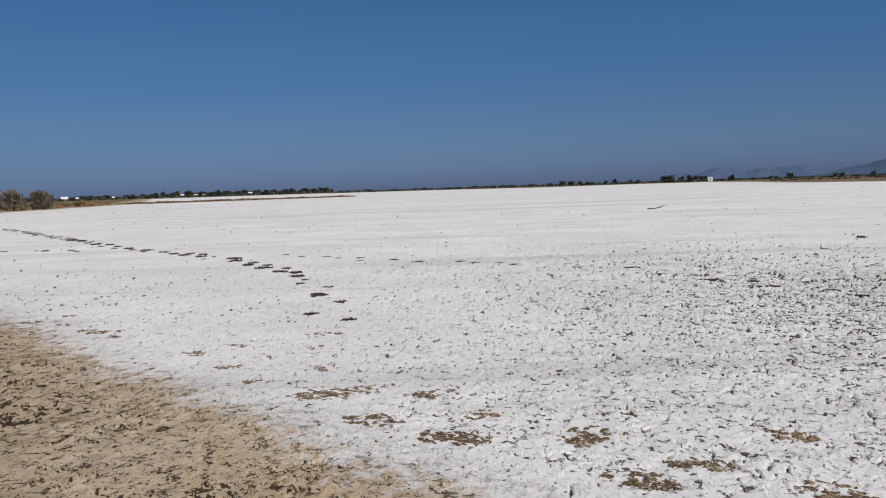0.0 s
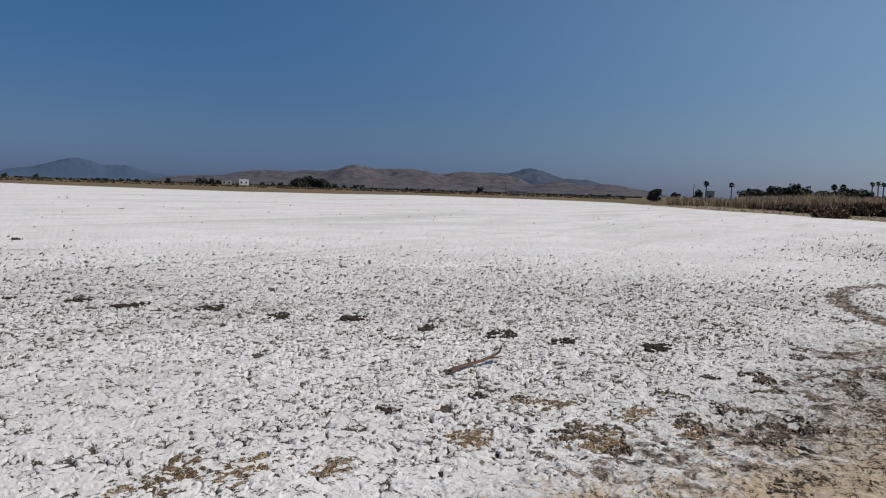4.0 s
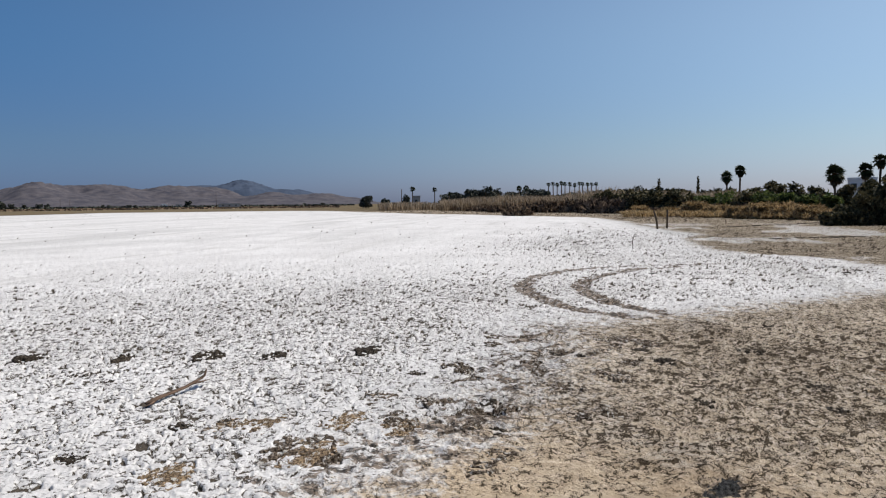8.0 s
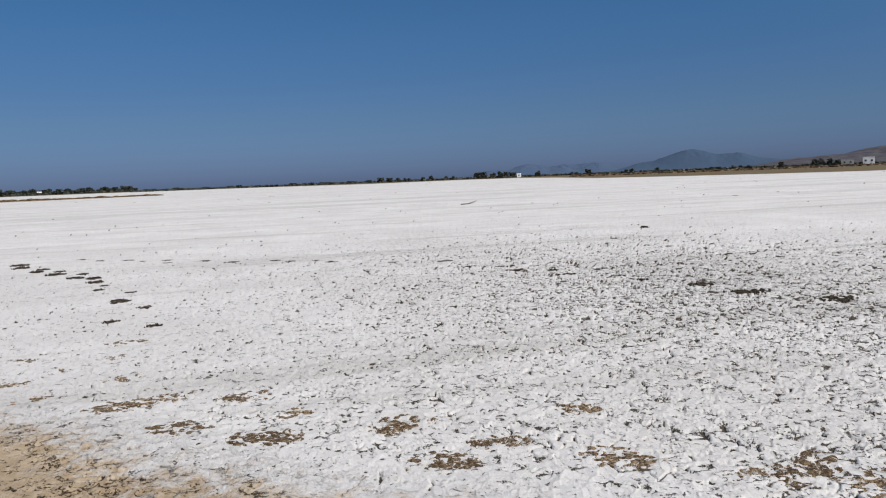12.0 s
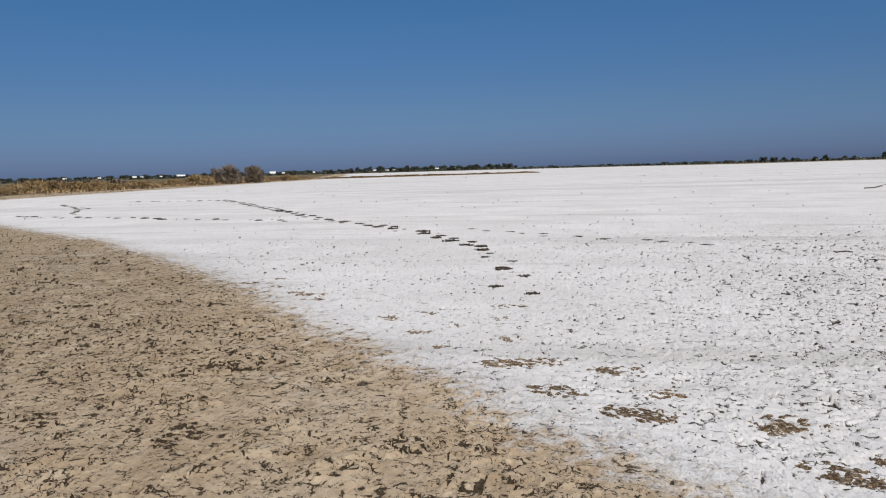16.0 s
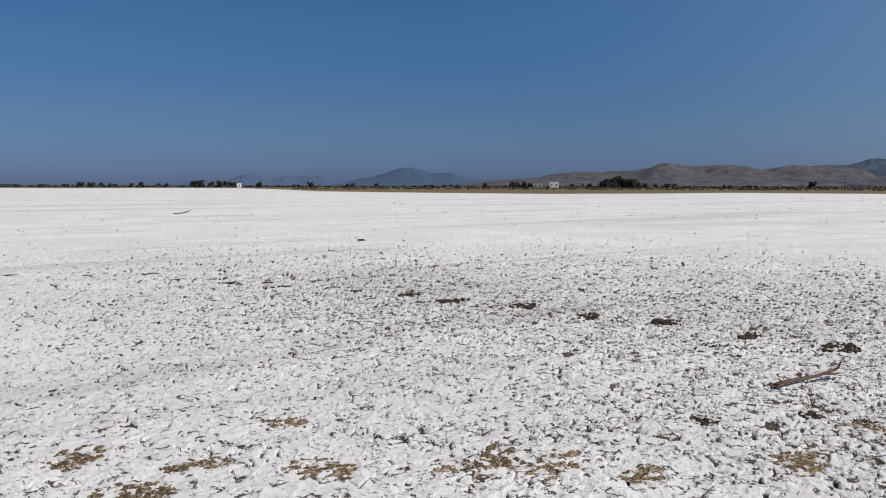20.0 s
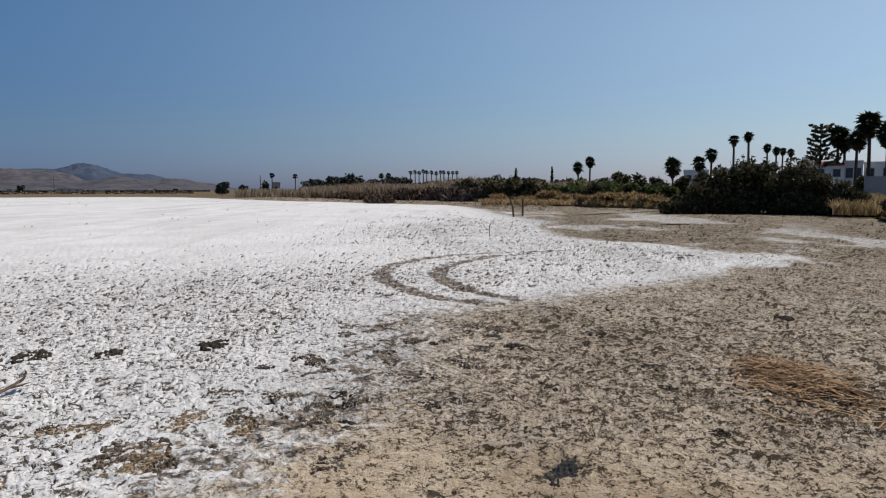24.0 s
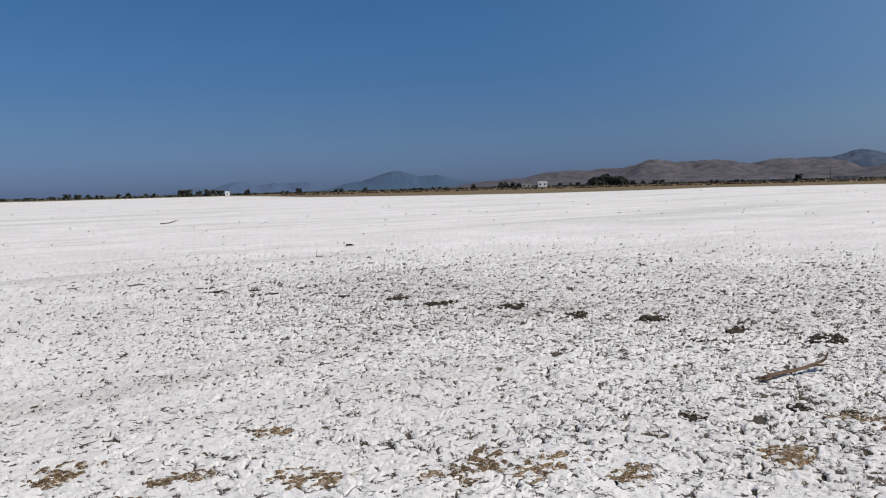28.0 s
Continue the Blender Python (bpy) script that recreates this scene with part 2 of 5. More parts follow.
    # the shore line frays where crust and mud meet
    fray = g.math("ADD", g.math("MULTIPLY", g.math("SUBTRACT", g.noise(at, 5.5, 9, 0.80, 0.6), 0.5), 1.7), soil)
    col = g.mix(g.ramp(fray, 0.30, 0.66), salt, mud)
    frayed = g.math("ADD", g.math("MULTIPLY", g.math("SUBTRACT", g.noise(g.place((1.0, 0.75, 1.0), 0.6), 6.5, 8, 0.74, 0.6), 0.5), 2.6), damp)
    col = g.mix(g.ramp(frayed, 0.55, 0.72, 0.0, 0.92), col, wet)
    scrub = g.mix(g.noise(g.place((0.06, 0.06, 1.0)), 1.0, 5, 0.6), (0.085, 0.068, 0.042), (0.20, 0.155, 0.095))
    rim = g.math("MULTIPLY", g.math("MULTIPLY", marsh, g.math("SUBTRACT", 1.0, marsh)), 3.2)
    col = g.mix(marsh, col, g.mix(rim, scrub, (0.05, 0.04, 0.03)))
    lump = g.math("ADD", g.math("MULTIPLY", fine, g.ramp(soil, 0.0, 1.0, 0.22, 0.6)), g.math("MULTIPLY", grit, g.ramp(soil, 0.0, 1.0, 0.35, 1.2)))
    lump = g.math("SUBTRACT", lump, g.math("MULTIPLY", g.math("MAXIMUM", cleft, hollow), 0.7))
    return g.done(col, g.bump(lump, 1.0, 0.026))


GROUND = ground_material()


def crumb(name, dark, light, rough, fleck=0.0):
    """Churned mud: dark hollows and paler crumbs side by side."""
    g = Graph(name, rough)
    at = g.place(world_space=True)
    grain = g.noise(at, 42.0, 6, 0.74, 0.8)
    tone = g.node("ShaderNodeObjectInfo").outputs["Random"]
    pale = g.mix(tone, light, tuple(0.6 * c for c in light))
    col = g.mix(g.ramp(grain, 0.44, 0.60), dark, pale)
    if fleck:
        col = g.mix(g.ramp(g.noise(at, 19.0, 6, 0.72, 0.6), 0.55, 0.59, 0.0, fleck), col, (0.62, 0.59, 0.54))
    return g.done(col, g.bump(grain, 1.0, 0.02))


MUD_DARK = crumb("dark_wet_mud", (0.015, 0.012, 0.009), (0.11, 0.085, 0.06), 0.85)
MUD_BLACK = crumb("black_wet_mud", (0.008, 0.008, 0.008), (0.04, 0.037, 0.034), 0.7)
MUD_BROWN = crumb("brown_mud", (0.07, 0.045, 0.026), (0.42, 0.30, 0.18), 0.9, 0.95)
MUD_SHORE = crumb("shore_mud", (0.03, 0.021, 0.014), (0.26, 0.20, 0.145), 0.9, 0.8)
DRIFTWOOD = surface("driftwood", (0.05, 0.032, 0.022), (0.19, 0.125, 0.085), 9, 0.85, 0.7, 0.006, 0.1, (1, 1, 5))
POSTWOOD = surface("weathered_post", (0.035, 0.026, 0.02), (0.12, 0.09, 0.065), 8, 0.9, 0.5, 0.01, 0.2, (4, 4, 0.6))
STRAW = surface("rusty_straw", (0.11, 0.06, 0.03), (0.50, 0.33, 0.18), 5, 0.9, 0, 0, 0.9, island=True, thin=0.4)
DRY_GRASS = surface("dry_grass", (0.19, 0.13, 0.06), (0.44, 0.33, 0.17), 0.6, 0.9, 0, 0, 0.8, island=True, thin=0.4)
BANK_GRASS = surface("brown_bank_grass", (0.11, 0.07, 0.032), (0.56, 0.40, 0.205), 0.8, 0.9, 0, 0, 0.6, island=True, thin=0.3)
REED = surface("dry_reeds", (0.17, 0.125, 0.08), (0.44, 0.35, 0.25), 0.4, 0.9, 0, 0, 0.8, island=True, thin=0.4)
DEAD = surface("dead_brush", (0.05, 0.034, 0.023), (0.25, 0.175, 0.115), 0.7, 0.95, 0, 0, 0.8, island=True)
TWIG = surface("grey_twigs", (0.085, 0.065, 0.048), (0.22, 0.175, 0.13), 0.7, 0.95, 0, 0, 0.6, island=True)
LEAF_DARK = surface("dark_scrub_leaves", (0.022, 0.024, 0.011), (0.15, 0.125, 0.06), 0.5, 0.7, 0, 0, 0.8, island=True, thin=0.2)
LEAF_GREEN = surface("green_scrub_leaves", (0.035, 0.055, 0.015), (0.12, 0.145, 0.045), 0.5, 0.7, 0, 0, 0.8, island=True, thin=0.4)
# leaves of distant trees: greyer, bluer green with the distance haze in the colour
LEAF_HAZED = surface("haze_tinted_leaves", (0.03, 0.038, 0.032), (0.078, 0.082, 0.062), 0.3, 0.8, 0, 0, 0.7, island=True)
BARK = surface("bark", (0.05, 0.037, 0.027), (0.15, 0.115, 0.085), 3, 0.95, 0.6, 0.02, 0.2, (2, 2, 0.5))
FROND = surface("palm_fronds", (0.012, 0.02, 0.008), (0.055, 0.07, 0.025), 0.8, 0.6, 0, 0, 0.5)
SKIRT = surface("dead_palm_fronds", (0.03, 0.022, 0.014), (0.11, 0.08, 0.05), 1.0, 0.95, 0, 0, 0.5)
WHITEWASH = surface("whitewashed_wall", (0.82, 0.82, 0.81), (0.92, 0.92, 0.91), 0.25, 0.9, 0.2, 0.01, 0.1)
GREYWASH = surface("grey_render_wall", (0.30, 0.295, 0.28), (0.44, 0.43, 0.41), 0.3, 0.9, 0.2, 0.01, 0.15)
TILES = surface("terracotta_roof", (0.19, 0.085, 0.055), (0.34, 0.16, 0.11), 2.0, 0.9, 0.5, 0.03, 0.2)
SHUTTER = surface("blue_shutter", (0.05, 0.12, 0.25), (0.09, 0.19, 0.36), 2.0, 0.6)
METAL = surface("grey_metal", (0.16, 0.16, 0.16), (0.30, 0.30, 0.30), 3.0, 0.5)
# PEAK, FAINT and RANGE are near sky blue: distance haze painted into the colour
PEAK = surface("haze_tinted_hill", (0.032, 0.050, 0.085), (0.062, 0.080, 0.118), 0.012, 1.0, 0, 0, 0.1)
# HILL: dry slope and scrub tones with a violet-blue distance haze painted in
HILL = surface("dry_hill_hazed", (0.030, 0.031, 0.045), (0.118, 0.105, 0.110), 0.03, 1.0, 0, 0, 0.1)
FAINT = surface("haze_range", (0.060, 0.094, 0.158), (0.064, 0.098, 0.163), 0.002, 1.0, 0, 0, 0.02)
RANGE = surface("haze_blue_range", (0.046, 0.077, 0.128), (0.052, 0.085, 0.138), 0.002, 1.0, 0, 0, 0.05)


def glass_material():
    g = Graph("window_glass", 0.05, 0.5)
    return g.done((0.03, 0.035, 0.04, 1.0))


GLASS = glass_material()


# ---- building helpers ----
def polar(az, d, z=0.0):
    """A place by its bearing (degrees from +y, to the left positive) and distance."""
    return Vector((-math.sin(radians(az)) * d, math.cos(radians(az)) * d, z))


def mesh_of(name, verts, faces, mat, smooth=False):
    me = bpy.data.meshes.new(name)
    v, f = np.asarray(verts, np.float32), np.asarray(faces, np.int32)
    k = f.shape[1]
    me.vertices.add(len(v)), me.loops.add(f.size), me.polygons.add(len(f))
    me.vertices.foreach_set("co", v.ravel())
    me.loops.foreach_set("vertex_index", f.ravel())
    me.polygons.foreach_set("loop_start", np.arange(0, f.size, k, dtype=np.int32))
    if smooth:
        me.polygons.foreach_set("use_smooth", np.ones(len(f), bool))
    me.materials.append(mat)
    me.update(calc_edges=True)
    return me


def part(name, data, material, parent, label=""):
    """Links a bmesh or a mesh as one object under a thing or a part."""
    if isinstance(data, bmesh.types.BMesh):
        me = bpy.data.meshes.new(name)
        data.to_mesh(me)
        data.free()
        me.materials.append(material)
    else:
        me = data
    ob = new(name, me)
    ob.parent = parent
    return tagged(ob, label) if label else ob


def box(size, at=(0, 0, 0), bevel=0.0):
    bm = bmesh.new()
    bmesh.ops.create_cube(bm, size=1.0, matrix=Matrix.LocRotScale(at, None, size))
    if bevel:
        bmesh.ops.bevel(bm, geom=bm.edges[:], offset=bevel, segments=2, affect="EDGES")
    return bm


def tube(points, radii, sides=7, wobble=0.0, rng=random):
    """A tapered, slightly uneven limb along points."""
    bm = bmesh.new()
    rings = []
    for i, p in enumerate(points):
        p = Vector(p)
        d = (Vector(points[min(i + 1, len(points) - 1)]) - Vector(points[max(i - 1, 0)])).normalized()
        a = d.orthogonal().normalized() if abs(d.z) < 0.95 else Vector((1, 0, 0))
        b = d.cross(a).normalized()
        a = b.cross(d)
        ring = []
        for k in range(sides):
            w = 2 * math.pi * k / sides
            r = radii[i] * (1 + rng.uniform(-wobble, wobble))
            ring.append(bm.verts.new(p + a * math.cos(w) * r + b * math.sin(w) * r))
        rings.append(ring)
    for r0, r1 in zip(rings, rings[1:]):
        for k in range(sides):
            bm.faces.new((r0[k], r0[(k + 1) % sides], r1[(k + 1) % sides], r1[k]))
    bm.faces.new(rings[0][::-1]), bm.faces.new(rings[-1])
    for f in bm.faces:
        f.smooth = True
    return bm


def hash2(i, j, seed):
    n = (i.astype(np.int64) * 374761393 + j.astype(np.int64) * 668265263 + seed * 974711) & 0x7FFFFFFF
    n = ((n ^ (n >> 13)) * 1274126177) & 0x7FFFFFFF
    return ((n ^ (n >> 16)) & 0xFFFF) / 65535.0


def value_noise(x, y, seed):
    i, j = np.floor(x), np.floor(y)
    u, v = x - i, y - j
    u, v = u * u * (3 - 2 * u), v * v * (3 - 2 * v)
    a, b, c, d = hash2(i, j, seed), hash2(i + 1, j, seed), hash2(i, j + 1, seed), hash2(i + 1, j + 1, seed)
    return (a * (1 - u) + b * u) * (1 - v) + (c * (1 - u) + d * u) * v


def fbm(x, y, seed, octaves=4):
    s = sum(value_noise(x * 2 ** k, y * 2 ** k, seed + 17 * k) * 0.55 ** k for k in range(octaves))
    return s / sum(0.55 ** k for k in range(octaves)) - 0.5


def step(v, a, b):
    t = np.clip((v - a) / (b - a), 0, 1)
    return t * t * (3 - 2 * t)


def inside_distance(poly, x, y):
    """Distance to a polygon's edge, positive inside it."""
    best, odd = np.full(x.shape, 1e18), np.zeros(x.shape, bool)
    for (x0, y0), (x1, y1) in zip(poly, poly[1:] + poly[:1]):
        dx, dy = x1 - x0, y1 - y0
        t = np.clip(((x - x0) * dx + (y - y0) * dy) / (dx * dx + dy * dy), 0, 1)
        best = np.minimum(best, (x - x0 - t * dx) ** 2 + (y - y0 - t * dy) ** 2)
        odd ^= ((y0 > y) != (y1 > y)) & (x < (x1 - x0) * (y - y0) / (dy if dy else 1e-9) + x0)
    return np.where(odd, 1, -1) * np.sqrt(best)


def line_distance(line, x, y):
    best = np.full(x.shape, 1e18)
    for (x0, y0), (x1, y1) in zip(line, line[1:]):
        dx, dy = x1 - x0, y1 - y0
        t = np.clip(((x - x0) * dx + (y - y0) * dy) / (dx * dx + dy * dy), 0, 1)
        best = np.minimum(best, (x - x0 - t * dx) ** 2 + (y - y0 - t * dy) ** 2)
    return np.sqrt(best)


# ---- the ground: one sheet from the shore to the horizon ----
NEAR_SHORE = [(-50, 42), (-36, 31), (-22.5, 21.6), (-13.8, 16.1), (-9.1, 12.5), (-6.1, 9.7), (-4.2, 7.8), (-2.75, 6.35), (-1.86, 5.37), (-1.2, 4.7),
              (-0.6, 4.2), (0.2, 3.65), (1.1, 2.85), (2.2, 2.0), (3.35, 1.2), (4.2, 0.68), (5.0, 0.3), (5.9, 0.0), (7.1, -0.3), (8.3, -0.45), (9.7, -0.45)]
RIGHT_SHORE = [(10.7, -1.85), (11.6, -3.3), (13.0, -4.9), (15.4, -7.2), (17.2, -8.9), (19.1, -8.2), (21.3, -6.7), (25.0, -5.5), (32.6, -6.1),
               (35.4, -7.7), (42.3, -6.5), (60, -6.5), (74.2, -4.6), (81.1, 0.0), (89.4, 5.5), (97.8, 10.5), (102.7, 15.7), (112.9, 21.6), (125.3, 28.7), (141, 38), (225, 78), (590, 205), (4990, 1700)]
LEFT_SHORE = [(4990, -4990), (-4990, -4990), (-4990, 4700), (-1900, 4700), (-150, 372), (-104, 250), (-26, 212), (-24, 205), (-50, 186), (-81, 186), (-71, 134), (-64, 93), (-57, 57)]
LAND = NEAR_SHORE + RIGHT_SHORE + LEFT_SHORE
MARSH = [tuple(polar(a, d)[:2]) for a, d in ((-23, 330), (-26, 215), (-31, 182), (-38, 160), (-44, 152), (-52, 165), (-57, 195), (-64, 190), (-70, 184), (-76, 160), (-80, 150),
                                           (-80, 4900), (26, 4900), (26, 900), (10, 760), (0, 600), (-8, 430), (-15, 500), (-20, 470))]
TYRE_OUTER = [(10.4, -1.5), (11.5, -0.5), (12.8, -0.03), (14.1, 0.24), (15.1, 0.13), (16.2, -0.08), (17.3, -0.6), (18.4, -1.6), (18.9, -3.1), (19.5, -4.6)]
TYRE_INNER = [(10.9, -1.9), (11.7, -1.4), (12.9, -1.0), (14.1, -0.86), (15.3, -1.0), (16.5, -1.5), (17.9, -2.4), (18.4, -3.4)]


def cells(x, y, seed):
    """Scattered cells one unit wide: distance to the nearest seed, the gap to the next one, the way from the seed, the cell's own number."""
    i, j = np.floor(x), np.floor(y)
    d1, d2 = np.full(x.shape, 9.0), np.full(x.shape, 9.0)
    ox, oy, own = np.zeros_like(x), np.zeros_like(x), np.zeros_like(x)
    for a in (-1, 0, 1):
        for b in (-1, 0, 1):
            dx = x - (i + a + hash2(i + a, j + b, seed))
            dy = y - (j + b + hash2(i + a, j + b, seed + 5))
            d = np.sqrt(dx * dx + dy * dy)
            near = d < d1
            d2 = np.where(near, d1, np.minimum(d2, d))
            ox, oy = np.where(near, dx, ox), np.where(near, dy, oy)
            own = np.where(near, hash2(i + a, j + b, seed + 9), own)
            d1 = np.where(near, d, d1)
    return d1, d2 - d1, ox, oy, own


def broken(x, y, soil, crust, damp, ash):
    """The broken surface: height of plates, lips and clefts, each plate's tone, and where breaks and lip shadows are
    coloured dark.
    """
    wx, wy = x + 0.09 * fbm(x * 5, y * 5, 201, 3), y + 0.09 * fbm(x * 5, y * 5, 202, 3)
    # salt: plates a hand wide that tilt a little, with open clefts along some of their edges
    d, edge, ox, oy, own = cells(wx * 8.5, wy * 8.5, 211)
    some = fbm(x * 6.5, y * 6.5, 215, 3)
    cleft = step(0.24 - edge, 0, 0.2) * step(some + 0.5 * (crust - 0.70), 0.0, 0.08)
    d, fine_edge, fx, fy, fine_own = cells(wx * 19, wy * 19, 221)
    chip = step(0.40 - fine_edge, 0, 0.25) * step(fbm(x * 9, y * 9, 225, 3) + 0.5 * (crust - 0.74), 0.02, 0.10)
    u, v = 0.77 * x + 0.64 * y, 0.77 * y - 0.64 * x
    hole = step(fbm(u * 21, v * 14, 227, 3) - 0.212 - 0.15 * (0.85 - crust) + 0.18 * fbm(x * 1.1, y * 1.1, 229, 3), 0.0, 0.05)
    crack = step(0.13 - edge, 0, 0.08) * step(some + 0.5 * (crust - 0.80), 0.04, 0.08)
    salt_pit = np.maximum(hole, crack)
    turn = own * 6.283
    salt_z = (0.3 + 0.7 * crust) * (0.013 * (ox * np.cos(turn) + oy * np.sin(turn)) + 0.006 * np.exp(-(edge / 0.3) ** 2) * (1 - cleft)) - 0.010 * cleft - 0.005 * chip - 0.014 * salt_pit
    # tan mud: scalloped plates whose far lips curl up
    bx, by = x + 0.26 * fbm(x * 2.2, y * 2.2, 203, 4), y + 0.26 * fbm(x * 2.2, y * 2.2, 204, 4)
    d, gap, ox, oy, lot = cells(bx * 6.0, by * 6.0, 231)
    side = step((-0.4 * ox + 0.9 * oy) / (d + 0.05), 0.0, 0.55)
    lucky = step(fbm(x * 2.6, y * 2.6, 235, 4), -0.02, 0.07)
    lip = np.exp(-(gap / 0.22) ** 2) * side * lucky
    # gap behind each far lip; the mask also paints the lip's shadow dark
    shadow_gap = step(0.11 - gap, 0, 0.07) * side * lucky
    pit = step(fbm(x * 17, y * 23, 237, 3) + 0.45 * fbm(x * 2.4, y * 2.4, 238, 3), 0.205, 0.25)
    tan_z = 0.036 * lip - 0.020 * shadow_gap - 0.014 * pit + 0.020 * fbm(x * 9, y * 9, 239, 4)
    # trampled grey mud: crumbled all over
    coarse, small = fbm(x * 7, y * 5, 241, 5), fbm(u * 24, v * 17, 243, 3)
    crumbs = step(small + 0.45 * coarse + 0.4 * fbm(x * 1.3, y * 1.3, 245, 3), 0.145, 0.19)
    grey_z = 0.09 * coarse + 0.06 * small - 0.015 * crumbs
    worn = step(ash, 0.0, 0.4)
    mud_z = tan_z * (1 - worn) + grey_z * worn
    wet = step(damp, 0.25, 0.6)
    z = salt_z * (1 - soil) + mud_z * soil + 0.08 * wet * (coarse + 0.4 * small)
    mud_pit = np.maximum(shadow_gap, pit) * (1 - worn) + crumbs * worn
    return z, own * (1 - soil) + lot * soil, salt_pit * (1 - soil) + mud_pit * soil


def relief(x, y):
    """Height and the surface's make-up at places on the flat."""
    r = np.hypot(x, y)
    shore = inside_distance(LAND, x, y)
    bend = fbm(x * 0.8, y * 0.8, 5, 4) * (0.35 + 0.015 * np.minimum(r, 200)) * step(r, 0, 4)
    right = step(x, 3.0, 7.0)
    width = 0.70 + 0.8 * right * step(20 - x, 0, 12) + 0.012 * np.minimum(r, 300)
    soil = np.clip(0.5 + (shore + bend) / (2 * width), 0, 1)
    farther = step(x - 0.35 * y, 11.0, 26.0)
    spill = step(fbm(x * 0.16 + 3, y * 0.34, 91, 4), -0.02, 0.10) * step(x, 11, 17) * step(70 - r, 0, 25) * step(16 - shore, 0, 8)
    soil = np.clip(soil - 0.54 * spill, 0, 1)
    marsh = np.clip(0.5 + inside_distance(MARSH, x, y) / (2 + 0.02 * r), 0, 1)
    bank = np.where(x > 0, step(shore, 11, 19), step(shore, 7, 16)) * step(r, 55, 75)
    marsh = np.maximum(marsh, np.where(r > 60, bank, 0))
    tyre = np.minimum(line_distance(TYRE_OUTER, x, y), line_distance(TYRE_INNER, x, y))
    damp = 0.79 * step(0.30 - tyre, 0, 0.18)
    damp = np.maximum(damp, 0.50 * step(1.5 - np.hypot((x - 8.9) / 2.2, y + 0.2), 0, 1.3))
    damp = np.maximum(damp, 0.55 * step(1.2 - np.hypot((x - 6.2) / 1.6, (y - 0.2) / 0.8), 0, 1.0))
    damp = np.maximum(damp, 0.6 * step(0.30 - np.hypot(x - 4.45, (y + 1.22) / 1.0), 0, 0.2))
    strewn = 0.62 * np.exp(-((shore + 0.35) / 0.75) ** 2) * step(x, 2.5, 4.5) * step(11 - x, 0, 2)
    damp = np.maximum(damp, strewn + 0.5 * fbm(x * 1.6, y * 2.6, 97, 4) * step(strewn, 0.1, 0.4))
    ash = 0.5 * step(x - 0.35 * y, 2.5, 8.0) + 0.5 * farther - 0.5 * step(-x, 1.5, 8.0)
    patch = fbm(x * 0.22, y * 0.22, 31, 3)
    lively = 0.62 + 0.26 * step(x + 0.1 * y, 2.0, 7.0) - 0.15 * step(-x, -2.5, 2.0) + 0.32 * patch
    far = np.maximum(step(27 - r, 0, 17), step(shore, -13, -4) * step(62 - r, 0, 30) * step(x, 8, 12))
    crust = np.clip(lively, 0.05, 1) * (0.10 + 0.90 * far)
    bump = fbm(x * 2.2, y * 1.4, 3, 5)
    z = bump * (0.025 + 0.035 * soil)
    z = z * step(260 - r, 0, 200) - 0.02 * step(damp, 0.5, 0.9) + 0.22 * step(shore, 4, 30) * step(r, 45, 80)
    return z, soil, crust * (1 - soil), marsh, damp, ash


def build_ground():
    # rings and spokes: finest over the stretch of shore that the walk overlooks
    turn = np.radians(np.concatenate([np.arange(52, -133, -0.088), np.arange(-133, -308, -2.5)]))
    ring = [0.001, 0.6, 1.2, 1.8, 2.3, 2.6]
    while ring[-1] < 4990:
        r = ring[-1]
        ring.append(r + min(max(0.014, 0.00092 * r * r), 0.045 * r))
    ring = np.array(ring)
    w, n = len(turn), len(ring)
    x, y = (0.15 - np.sin(turn)[None, :] * ring[:, None]).ravel(), (np.cos(turn)[None, :] * ring[:, None] - 0.06).ravel()
    z, soil, crust, marsh, damp, ash = relief(x, y)
    r = np.repeat(ring, w)
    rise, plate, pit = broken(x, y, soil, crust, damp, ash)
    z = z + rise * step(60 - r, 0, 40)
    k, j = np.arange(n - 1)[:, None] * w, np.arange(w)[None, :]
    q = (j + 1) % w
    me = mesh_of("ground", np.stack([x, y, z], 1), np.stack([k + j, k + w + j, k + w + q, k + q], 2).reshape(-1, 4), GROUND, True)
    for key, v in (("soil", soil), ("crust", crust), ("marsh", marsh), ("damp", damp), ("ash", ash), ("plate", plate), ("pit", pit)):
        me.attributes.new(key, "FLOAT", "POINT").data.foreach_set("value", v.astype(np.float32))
    return tagged(new("ground", me), "white salt crust of a dried lake with tan cracked mud along its shore", "ground", kind="structure")


build_ground()


def level(x, y):
    return float(relief(np.array([float(x)]), np.array([float(y)]))[0][0])


